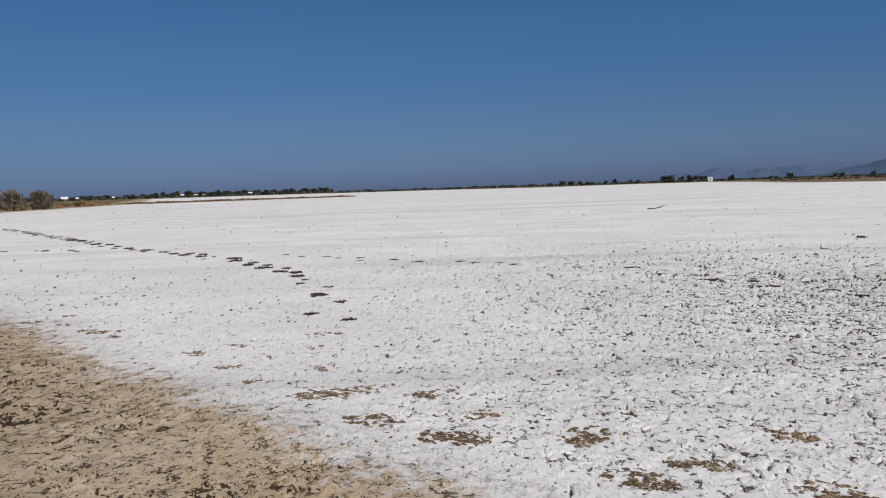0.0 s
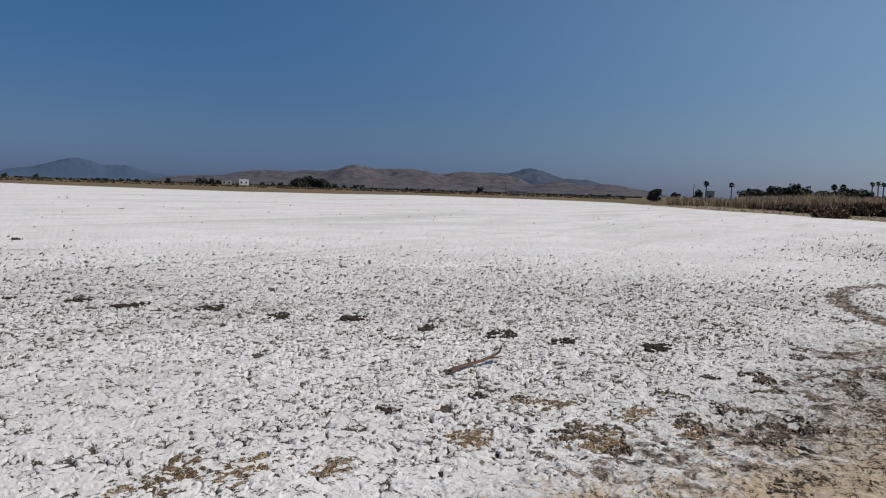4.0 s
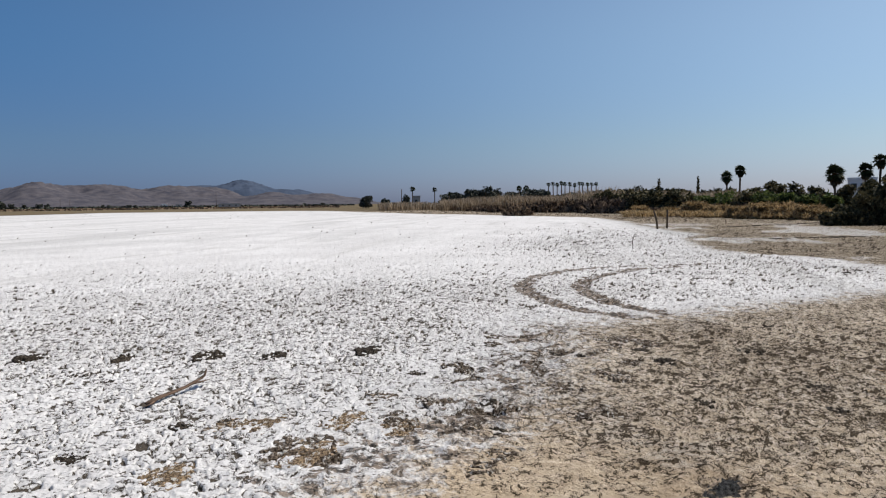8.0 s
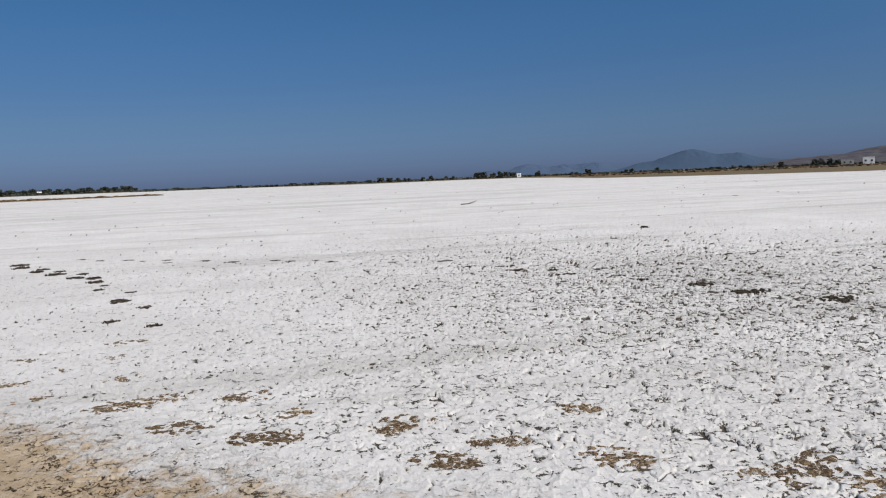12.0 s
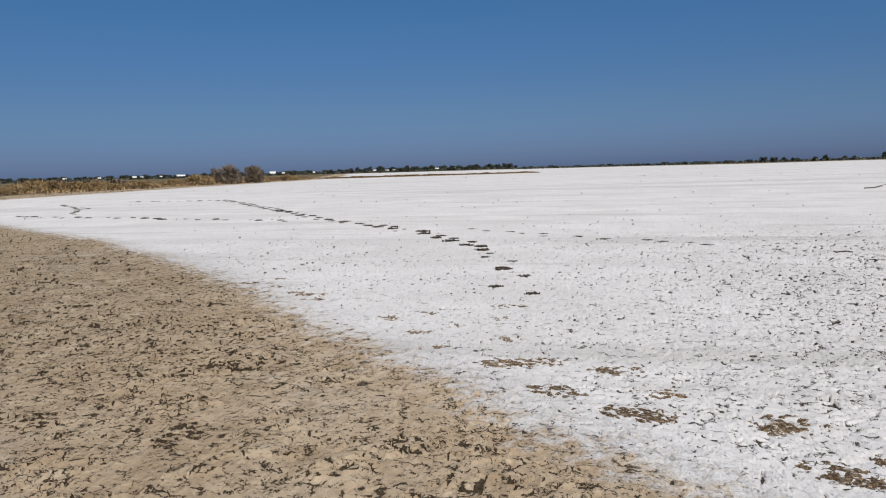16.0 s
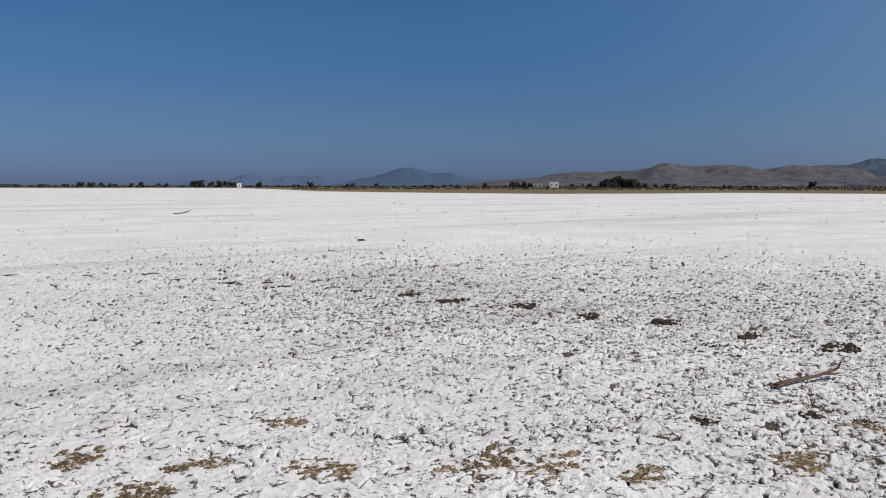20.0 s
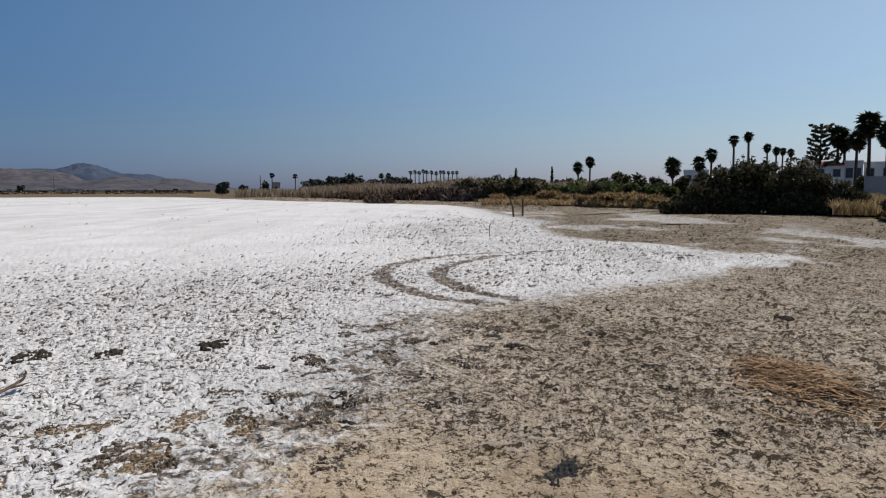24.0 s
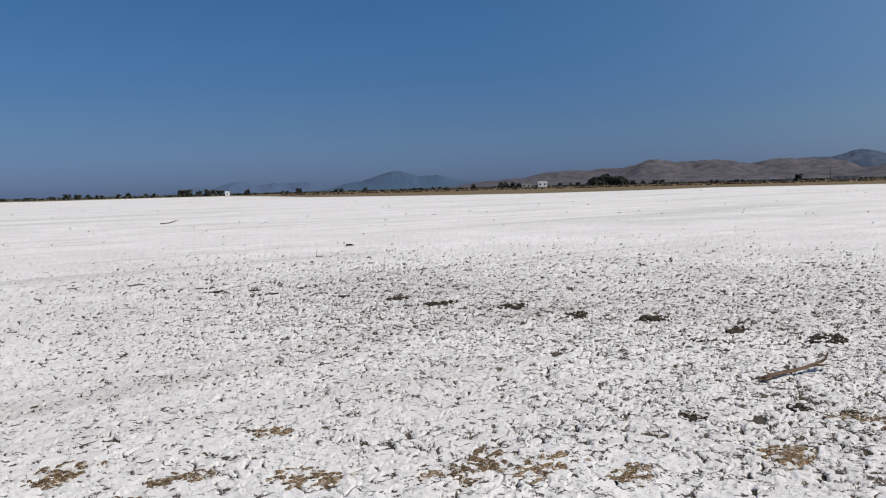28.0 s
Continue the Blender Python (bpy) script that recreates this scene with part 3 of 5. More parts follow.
# ---- hills ----
def hills(name, humps, near, far, az0, az1, mat, label, seed, rough):
    """Rolling hills: each hump is (bearing, distance, half width in degrees, elevation in degrees)."""
    az, d = np.meshgrid(np.linspace(az0, az1, 420), np.linspace(near, far, 60))
    az, d = az.ravel(), d.ravel()
    x, y = -np.sin(np.radians(az)) * d, np.cos(np.radians(az)) * d
    z = np.zeros_like(x)
    for a, r, w, e in humps:
        q = ((az - a) / (w * 1.25)) ** 2 + ((d - r) / (r * 0.13)) ** 2
        z += (math.tan(radians(e)) * r * np.exp(-q)) ** 3
    z = np.cbrt(z)
    ridge = 1 - 1.6 * np.abs(2 * fbm(x * 0.006, y * 0.006, seed, 5))
    z = z * 1.1 * (1 - rough + rough * ridge * 1.15) - 3
    z = z * np.minimum(step(d, near, near + 0.05 * near), 1)
    n = 420
    i = (np.arange(59)[:, None] * n + np.arange(n - 1)[None, :]).ravel()
    me = mesh_of(name, np.stack([x, y, z], 1), np.stack([i, i + n, i + n + 1, i + 1], 1), mat, True)
    return tagged(new(name, me), label, "hills", kind="structure")


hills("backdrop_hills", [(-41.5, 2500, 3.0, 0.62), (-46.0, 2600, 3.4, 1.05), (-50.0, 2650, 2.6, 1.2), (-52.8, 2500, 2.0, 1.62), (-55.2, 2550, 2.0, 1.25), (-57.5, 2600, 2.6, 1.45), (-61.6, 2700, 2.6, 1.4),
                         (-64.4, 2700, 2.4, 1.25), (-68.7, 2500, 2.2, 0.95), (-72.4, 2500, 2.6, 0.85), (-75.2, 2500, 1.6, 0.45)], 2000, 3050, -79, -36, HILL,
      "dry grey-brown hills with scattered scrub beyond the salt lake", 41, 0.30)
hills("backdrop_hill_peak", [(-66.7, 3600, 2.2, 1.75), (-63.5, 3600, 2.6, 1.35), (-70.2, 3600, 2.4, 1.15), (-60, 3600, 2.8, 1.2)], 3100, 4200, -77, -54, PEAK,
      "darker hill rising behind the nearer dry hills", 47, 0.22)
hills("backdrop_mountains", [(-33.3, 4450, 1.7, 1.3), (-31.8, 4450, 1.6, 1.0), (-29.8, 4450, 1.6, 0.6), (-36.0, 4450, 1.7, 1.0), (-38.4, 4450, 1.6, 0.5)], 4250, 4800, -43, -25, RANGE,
      "faint far mountains coloured haze-blue", 53, 0.16)
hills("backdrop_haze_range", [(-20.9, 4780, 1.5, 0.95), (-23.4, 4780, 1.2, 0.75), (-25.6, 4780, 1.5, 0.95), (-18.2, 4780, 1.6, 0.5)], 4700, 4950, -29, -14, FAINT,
      "barely visible far mountain in haze-blue colour", 59, 0.3)


# ---- plants ----
def leaf_cloud(name, blobs, n, size, mat, seed, up=0.0, long=1.0):
    """Many small leaf clumps in lumpy masses. blobs: (x, y, z, rx, ry, rz). up: how far blades point upward; long: their slenderness."""
    rng = np.random.default_rng(seed)
    blobs = np.array(blobs, float)
    vol = (blobs[:, 3] * blobs[:, 4] * blobs[:, 5]) ** 0.75
    pick = rng.choice(len(blobs), n, p=vol / vol.sum())
    d = rng.normal(size=(n, 3))
    d /= np.linalg.norm(d, axis=1)[:, None]
    lump = 0.82 + 0.5 * (value_noise(d[:, 0] * 2.3 + pick * 7.1, d[:, 1] * 2.3 + d[:, 2] * 1.7, seed) - 0.5)
    r = rng.uniform(0.25, 1.0, n) ** 0.45 * lump
    p = blobs[pick, :3] + d * blobs[pick, 3:] * r[:, None]
    p[:, 2] = np.maximum(p[:, 2], 0.02)
    a = rng.normal(size=(n, 3))
    a = a * (1 - up) + np.stack([d[:, 0] * 0.5, d[:, 1] * 0.5, np.ones(n)], 1) * up
    a /= np.linalg.norm(a, axis=1)[:, None]
    b = np.cross(a, rng.normal(size=(n, 3)))
    b /= np.linalg.norm(b, axis=1)[:, None]
    s = size * rng.uniform(0.55, 1.35, n)[:, None]
    c = np.cross(a, b) * s * 0.25
    v = np.stack([p - a * s * long, p + b * s * 0.6 + c, p + a * s * long, p - b * s * 0.6 + c], 1).reshape(-1, 3)
    return mesh_of(name, v, np.arange(4 * n).reshape(n, 4), mat)


def blades(name, spots, height, width, mat, seed, lean=0.3):
    """Upright stalks at the spots (n x 3)."""
    rng = np.random.default_rng(seed)
    n = len(spots)
    h = height * rng.uniform(0.55, 1.12, n)
    w = rng.uniform(0, 2 * np.pi, n)
    side = np.stack([np.cos(w), np.sin(w), np.zeros(n)], 1) * (width * rng.uniform(0.6, 1.4, n))[:, None]
    h = h * (0.72 + 0.75 * (fbm(spots[:, 0] * 0.16, spots[:, 1] * 0.16, seed + 50, 3) + 0.35))
    tilt = rng.normal(size=(n, 2)) * lean * h[:, None]
    mid = spots + np.stack([tilt[:, 0] * 0.35, tilt[:, 1] * 0.35, h * 0.6], 1)
    top = spots + np.stack([tilt[:, 0], tilt[:, 1], h], 1)
    v = np.stack([spots - side * 0.5, spots + side * 0.5, mid + side * 0.6, mid - side * 0.6, top + side * 0.12, top - side * 0.12], 1).reshape(-1, 3)
    k = np.arange(n)[:, None] * 6
    return mesh_of(name, v, np.concatenate([k + np.array([[0, 1, 2, 3]]), k + np.array([[3, 2, 4, 5]])]), mat)


def thing(name, at, label, category, group="", rz=0.0, scale=(1, 1, 1)):
    ob = new(name)
    ob.matrix_world = Matrix.LocRotScale(at, Euler((0, 0, rz)), scale)
    ob.empty_display_size = 0.3
    return tagged(ob, label, category, group)


def lumpy(w, h, n, seed, deep=0.8):
    """Blobs that together make a bush of width w and height h."""
    rng = random.Random(seed)
    out = [(0, 0, h * 0.42, w * 0.36, w * 0.36 * deep, h * 0.46)]
    for _ in range(n):
        a, r = rng.uniform(0, 6.28), rng.uniform(0.12, 0.36) * w
        s = rng.uniform(0.14, 0.24) * w
        out.append((math.cos(a) * r, math.sin(a) * r * deep, rng.uniform(0.2, 0.80) * h * (1 - 0.55 * r / w), s, s, min(s * 0.9, h * 0.3)))
    for k in range(7):
        a, s = 0.9 * k + rng.uniform(-0.3, 0.3), rng.uniform(0.15, 0.2) * w
        out.append((math.cos(a) * w * 0.34, math.sin(a) * w * 0.34 * deep, h * 0.14, s, s, h * rng.uniform(0.14, 0.24)))
    return out


def shrub(name, at, w, h, mat, n, size, seed, label, group, up=0.1, long=1.3, stems=5):
    ob = thing(name, at, label, "shrub", group)
    rng = random.Random(seed)
    for k in range(stems):
        a = rng.uniform(0, 6.28)
        tip = Vector((math.cos(a) * w * 0.3, math.sin(a) * w * 0.3, h * rng.uniform(0.5, 0.75)))
        part("stem", tube([(0, 0, -0.1), tip * 0.5 + Vector((0, 0, h * 0.06)), tip], [0.05, 0.035, 0.012], 5, 0.1, rng), BARK, ob)
    part("foliage", leaf_cloud("foliage", lumpy(w, h, 9, seed), n, size, mat, seed, up, long), mat, ob)
    return ob


def tree(at, w, h, mat, n, size, seed, label, group, low=0.26):
    ob = thing("tree", at, label, "tree", group)
    rng = random.Random(seed)
    part("trunk", tube([(0, 0, -0.2), (0.03 * h, 0, h * 0.2), (0, 0.02 * h, h * 0.5)], [h * 0.045, h * 0.035, h * 0.02], 7, 0.08, rng), BARK, ob)
    for k in range(4):
        a = 1.57 * k + rng.uniform(-0.4, 0.4)
        part("limb", tube([(0, 0, h * 0.24), (math.cos(a) * w * 0.15, math.sin(a) * w * 0.15, h * 0.42), (math.cos(a) * w * 0.28, math.sin(a) * w * 0.28, h * 0.62)], [h * 0.022, h * 0.015, h * 0.005], 5, 0.1, rng), BARK, ob)
    blobs = [(x, y, z * (1.04 - low) + h * low, rx, ry, rz * 0.85) for x, y, z, rx, ry, rz in lumpy(w, h, 10, seed, 0.9)]
    part("crown", leaf_cloud("crown", blobs, n, size, mat, seed, 0.0, 1.1), mat, ob)
    return ob


def copy_at(ob, at, rz, s):
    """A copy of a thing, turned and sized."""
    keep = ob.scale.copy()
    ob.scale = s
    c = copy_thing(ob, pose(*at, 0, 0, math.degrees(rz)))
    ob.scale = keep
    return c


rng = random.Random(11)

# reeds and dry grass along the right bank
def band(az0, az1, d0, d1, n, seed):
    r = np.random.default_rng(seed)
    a, d = np.radians(r.uniform(az0, az1, n)), r.uniform(d0, d1, n)
    keep = fbm(np.degrees(a) * 1.3, d * 0.12, seed, 3) > -0.14
    a, d = a[keep], d[keep]
    return np.stack([-np.sin(a) * d, np.cos(a) * d, np.full(len(a), 0.15)], 1)


tagged(new("reed_bed", blades("reed_bed", band(-94, -86.8, 113, 132, 12500, 3), 2.35, 0.07, REED, 3, 0.28)),
       "bed of dry pale brown reeds along the shore", "reeds", kind="stuff")
tagged(new("reed_bed_behind", blades("reed_bed_behind", band(-104, -92, 106, 122, 7000, 4), 2.65, 0.07, REED, 4, 0.28)),
       "dry reeds between dark shrubs on the bank", "reeds", kind="stuff")
tagged(new("reed_slope", blades("reed_slope", band(-88.0, -82.0, 134, 156, 8500, 15), 2.4, 0.08, REED, 15, 0.28)),
       "dry reeds thinning out along the shore", "reeds", kind="stuff")
tagged(new("reed_fringe", blades("reed_fringe", band(-84.0, -77.0, 152, 192, 6500, 5), 1.5, 0.10, REED, 5, 0.2)),
       "low fringe of dry reeds where the bank runs out", "reeds", kind="stuff")
tagged(new("bank_grass", blades("bank_grass", band(-111, -96, 68, 80, 9000, 6), 0.5, 0.07, BANK_GRASS, 6, 0.8)),
       "low dry yellow grass on the bank", "grass", kind="stuff")
tagged(new("roadside_grass", blades("roadside_grass", band(-128.5, -121, 46, 62, 9000, 7), 0.95, 0.045, DRY_GRASS, 7, 0.4)),
       "tall dry straw-coloured grass behind the dark bush", "grass", kind="stuff")
tagged(new("marsh_grass", blades("marsh_grass", band(-74, -24, 300, 560, 9000, 8), 0.45, 0.9, DEAD, 8, 0.6)),
       "low brown marsh grass beyond the salt", "grass", kind="stuff")

tagged(new("far_scrub", blades("far_scrub", band(-75, 9, 600, 720, 11000, 9), 1.5, 1.5, LEAF_HAZED, 9, 0.6)),
       "continuous low dark scrub along the far shore", "scrub", kind="stuff")

# tangled dead brush along the foot of the bank
DEAD_LABEL = "low tangle of dead dark brown brush below the bank"
dead = [shrub("dead_brush", polar(-88, 86, 0.1), 4.2, 0.95, DEAD, 1500, 0.16, s, DEAD_LABEL, "dead brush along the shore", 0.0, 2.4, 3) for s in (21, 22, 23)]
for k, a in enumerate(np.linspace(-84.5, -109, 24)):
    d = np.interp(-a, (84.5, 87, 92, 98, 103, 109), (130, 111, 106, 88, 76, 71)) + rng.uniform(-2.0, 2.0)
    heap = 1.0 + 0.7 * float(step(np.array(-a), 86, 89) * step(np.array(97 + a), 0, 3))
    copy_at(dead[k % 3], polar(a, float(d), 0.05), rng.uniform(0, 6.28), (rng.uniform(0.8, 1.25) * heap, rng.uniform(0.7, 1.1), rng.uniform(0.75, 1.25) * heap))
TUFT_LABEL = "rounded tussock of dry golden-brown grass on the bank"
tuft = thing("grass_tussock", polar(-104, 68, 0.1), TUFT_LABEL, "grass", "grass tussocks on the bank")
part("tuft", leaf_cloud("tuft", lumpy(2.6, 0.95, 6, 31), 3600, 0.05, BANK_GRASS, 31, 0.5, 5.0), BANK_GRASS, tuft)
for a, d, s in ((-101.2, 76, 1.2), (-102.6, 72, 1.0), (-105.4, 66, 1.1), (-107.0, 65, 1.35), (-108.6, 63, 1.0), (-99.4, 80, 0.9), (-97.2, 83, 0.9), (-110.0, 60, 0.9), (-86.5, 132, 1.0), (-90.5, 112, 1.0)):
    copy_at(tuft, polar(a, d, 0.05), rng.uniform(0, 6.28), (1.35 * s, 1.35 * s, 1.15 * s * rng.uniform(0.8, 1.1)))

# shrubs of the bank: (bearing, distance, width, height)
for k, (a, d, w, h) in enumerate(((-93.2, 110, 5.0, 2.8), (-94.6, 104, 4.6, 3.2), (-95.8, 99, 4.4, 3.3), (-97.0, 93, 4.6, 3.3), (-98.3, 88, 4.2, 3.5), (-99.5, 88, 4.0, 3.0), (-100.6, 88, 3.6, 2.6))):
    shrub("shrub", polar(a, d, 0.1), w, h, LEAF_DARK, 2600, 0.17, 100 + k, "dense dark olive-brown shrub on the bank", "dark shrubs on the bank")
for k, (a, d, w, h) in enumerate(((-101.8, 82, 3.8, 2.5), (-103.2, 80, 3.8, 2.7), (-104.6, 78, 4.2, 2.9), (-106.1, 76, 4.0, 2.7), (-107.5, 76, 3.8, 2.5), (-108.8, 75, 3.6, 2.5), (-110.0, 74, 3.2, 2.5))):
    shrub("shrub", polar(a, d, 0.1), w, h, LEAF_DARK if k == 2 else LEAF_GREEN, 2600, 0.15, 120 + k, "leafy green shrub on the bank", "green shrubs on the bank")
for k, (a, d, w, h) in enumerate(((-110.6, 50.0, 2.4, 0.9), (-111.6, 50.5, 2.6, 1.5), (-112.6, 51.0, 3.0, 2.6), (-113.8, 51.5, 3.2, 3.7), (-115.3, 52.0, 3.4, 4.7), (-116.9, 52.0, 3.6, 4.4), (-118.4, 51.5, 3.6, 4.1), (-119.9, 51.0, 3.4, 3.5), (-121.3, 50.0, 3.2, 2.5), (-122.5, 49.0, 2.6, 1.8))):
    shrub("salt_bush", polar(a, d, 0.05), w, h, LEAF_DARK, 5200, 0.095, 140 + k, "dense dark green salt bush beside the flat", "dark bushes at the flat's edge", 0.25, 1.6, 7)
for k, (a, d, w, h) in enumerate(((-125.2, 41.0, 2.6, 1.15), (-126.9, 40.5, 2.8, 1.35), (-128.6, 40.5, 2.6, 1.4))):
    shrub("salt_bush", polar(a, d, 0.05), w, h, LEAF_DARK, 3200, 0.085, 150 + k, "low dark bush with bare twigs beside the flat", "dark bushes at the flat's edge", 0.3, 1.8, 7)


# palms
def fan_leaf(length, seed):
    """A fan palm's leaf: stalk along +x and a pleated fan that droops at its tips."""
    r = random.Random(seed)
    v, f = [], []
    for k in range(13):
        a = radians(-105 + 210 * k / 12)
        m = length * (0.62 if k % 2 else 0.5) * r.uniform(0.9, 1.05)
        base = Vector((length * 0.42, 0, 0.10 * length))
        tip = base + Vector((math.cos(a) * m, math.sin(a) * m, (-0.10 if k % 2 else 0.0) * length - 0.16 * m))
        side = Vector((-math.sin(a), math.cos(a), 0)) * m * 0.17
        mid = base + (tip - base) * 0.55 + Vector((0, 0, 0.05 * m))
        i = len(v)
        v += [base, mid - side, tip, mid + side]
        f.append((i, i + 1, i + 2, i + 3))
    i = len(v)
    s = length * 0.02
    v += [Vector((0, -s, 0)), Vector((0, s, 0)), Vector((length * 0.45, s, length * 0.11)), Vector((length * 0.45, -s, length * 0.11))]
    f.append((i, i + 1, i + 2, i + 3))
    return mesh_of("frond", v, f, FROND)


LEAVES = [fan_leaf(1.0, s) for s in (1, 2, 3)]


def palm(at, h, r, fronds, skirt, seed, label, group):
    """A fan palm: trunk, a head of leaves of reach r, and a collar of dead ones below."""
    g = random.Random(seed)
    ob = thing("palm_tree", at, label, "palm tree", group)
    lean = Vector((g.uniform(-0.02, 0.02) * h, g.uniform(-0.02, 0.02) * h, 0))
    neck = h - r * 0.72
    part("trunk", tube([(0, 0, -0.2), lean * 0.3 + Vector((0, 0, neck * 0.33)), lean * 0.7 + Vector((0, 0, neck * 0.7)), lean + Vector((0, 0, neck))],
                       [0.036 * h ** 0.85 + 0.06, 0.028 * h ** 0.85 + 0.03, 0.024 * h ** 0.85 + 0.03, 0.03 * h ** 0.8], 8, 0.06, g), BARK, ob)
    top = lean + Vector((0, 0, neck))
    if skirt:
        part("dead_frond_skirt", leaf_cloud("dead_frond_skirt", [(top.x, top.y, neck - r * 0.35, r * 0.42, r * 0.42, r * 0.55)], 260, r * 0.16, SKIRT, seed, 0.6, 1.8), SKIRT, ob)
    for k in range(fronds):
        leaf = new("frond", LEAVES[k % 3])
        leaf.parent = ob
        s = r * g.uniform(0.85, 1.1)
        rise = 80 - 125 * ((k + 0.5) / fronds) ** 0.9
        leaf.matrix_local = Matrix.Translation(top) @ Euler((g.uniform(-0.3, 0.3), -radians(rise), 2.4 * k + g.uniform(-0.3, 0.3))).to_matrix().to_4x4() @ Matrix.Diagonal((s, s, s, 1))
    return ob


FAN = "tall fan palm with a dark round head behind the bank"
# bearing, distance, height, reach of the head
PALMS = ((-79.6, 240, 6.9, 1.25), (-81.35, 240, 6.6, 1.2), (-82.5, 250, 5.2, 0.9), (-88.0, 200, 5.9, 1.1), (-88.5, 200, 6.0, 1.1), (-103.3, 165, 7.4, 1.75), (-104.15, 165, 8.6, 1.65),
         (-110.3, 108, 5.8, 1.75), (-112.1, 140, 7.2, 1.8), (-112.9, 142, 8.8, 1.65), (-114.45, 205, 15.4, 1.9), (-115.45, 205, 16.2, 1.9), (-116.7, 262, 16.1, 2.0),
         (-117.2, 264, 15.1, 1.9), (-117.65, 266, 15.0, 1.8), (-118.2, 268, 14.6, 1.9))
NEAR_PALMS = ((-121.1, 140, 11.8, 2.3), (-121.6, 141, 10.6, 2.0), (-122.2, 138, 11.0, 2.2), (-123.0, 128, 12.9, 2.5), (-124.05, 126, 11.1, 2.4), (-125.2, 124, 11.8, 2.4), (-126.1, 125, 10.7, 2.2), (-127.2, 128, 10.6, 2.2))
for k, (a, d, h, r) in enumerate(PALMS):
    palm(polar(a, d), h, 0.9 * r, 18, r > 1.6, 200 + k, FAN, "fan palms behind the bank")
for k, (a, d, h, r) in enumerate(NEAR_PALMS):
    palm(polar(a, d), h, 0.94 * r, 24, True, 230 + k, "tall fan palm with a dark head beside white houses", "fan palms by the houses")
for k in range(12):
    a = -90.25 - 0.325 * k + rng.uniform(-0.05, 0.05)
    palm(polar(a, 320 + 3 * k), 10.0 + rng.uniform(-0.25, 0.5), 1.25, 13, False, 260 + k, "slender palm in a long even row", "row of palms")


def araucaria(at, h, w):
    ob = thing("araucaria_tree", at, "tiered dark conifer with upswept branches among the palms", "conifer tree")
    g = random.Random(77)
    part("trunk", tube([(0, 0, -0.2), (0.1, 0, h * 0.5), (0, 0, h)], [0.3, 0.2, 0.04], 8, 0.05, g), BARK, ob)
    for k in range(11):
        z = h * (0.34 + 0.62 * k / 10)
        reach = w * 0.5 * (1 - 0.55 * (k / 10) ** 1.6) * g.uniform(0.7, 1.15)
        for j in range(5):
            b = 1.2566 * j + 0.5 * k + g.uniform(-0.15, 0.15)
            m = reach * g.uniform(0.55, 1.15)
            c, s = math.cos(b), math.sin(b)
            blobs = [(c * m * q, s * m * q, z + 0.10 * m * q * q * 3, m * 0.17, m * 0.17, 0.16) for q in (0.3, 0.5, 0.7, 0.88, 1.0)]
            part("branch", leaf_cloud("branch", blobs, 80, 0.17, LEAF_DARK, 300 + 5 * k + j, 0.4, 1.5), LEAF_DARK, ob)
    return ob


araucaria(polar(-120.05, 140), 12.3, 7.0)

# broadleaf trees behind the right bank: (bearing, distance, width, height)
for k, (a, d, w, h) in enumerate(((-75.95, 228, 5.0, 4.6), (-77.4, 260, 5.5, 3.4), (-79.1, 235, 3.4, 5.2), (-84.4, 200, 6.0, 6.2), (-85.5, 200, 6.4, 7.4), (-86.3, 205, 5.6, 6.4), (-89.4, 210, 6.4, 6.0),
                              (-87.6, 215, 3.6, 4.4), (-94.6, 190, 5.6, 5.6), (-95.6, 190, 5.0, 5.0), (-96.6, 180, 5.0, 5.2), (-97.6, 170, 4.4, 4.9), (-100.2, 160, 4.8, 4.7), (-102.4, 150, 4.6, 4.4))):
    # trees beyond 195 m take the haze-tinted leaves
    tree(polar(a, d), w, h, LEAF_HAZED if d > 195 else LEAF_DARK, 900, 0.34, 400 + k, "dark rounded tree behind the reeds", "trees behind the bank", 0.12)
for k, (a, d, w, h) in enumerate(((-103.6, 150, 5.5, 4.6), (-105.3, 140, 5.0, 4.6), (-106.6, 138, 5.0, 5.2), (-107.9, 135, 5.2, 5.0), (-109.2, 130, 4.4, 4.3), (-110.9, 125, 4.2, 4.2),
                                  (-112.3, 120, 4.2, 4.8), (-113.9, 115, 4.2, 4.7), (-116.3, 118, 4.6, 5.2), (-118.4, 116, 4.4, 5.4), (-122.6, 118, 3.0, 4.0))):
    tree(polar(a, d), w, h, LEAF_DARK, 1000, 0.27, 430 + k, "dense dark green tree among the white houses", "trees by the houses", 0.12)


def cypress(at, h, w, seed):
    ob = thing("cypress_tree", at, "slender dark cypress behind the bank", "conifer tree", "cypresses")
    part("trunk", tube([(0, 0, -0.1), (0, 0, h * 0.3), (0, 0, h * 0.8)], [0.14, 0.1, 0.03], 6), BARK, ob)
    part("crown", leaf_cloud("crown", [(0, 0, h * (0.2 + 0.15 * k), w * (0.5 - 0.07 * k), w * (0.5 - 0.07 * k), h * 0.16) for k in range(6)], 420, 0.2, LEAF_DARK, seed, 0.7, 1.6), LEAF_DARK, ob)


HEDGE = "dark tree in the belt behind the palm row"
hedge = [tree(polar(a, 300), 7.5, 6.0, LEAF_HAZED, 620, 0.5, s, HEDGE, "tree belt behind the bank", 0.05) for s, a in ((481, -87.2), (482, -95.4))]
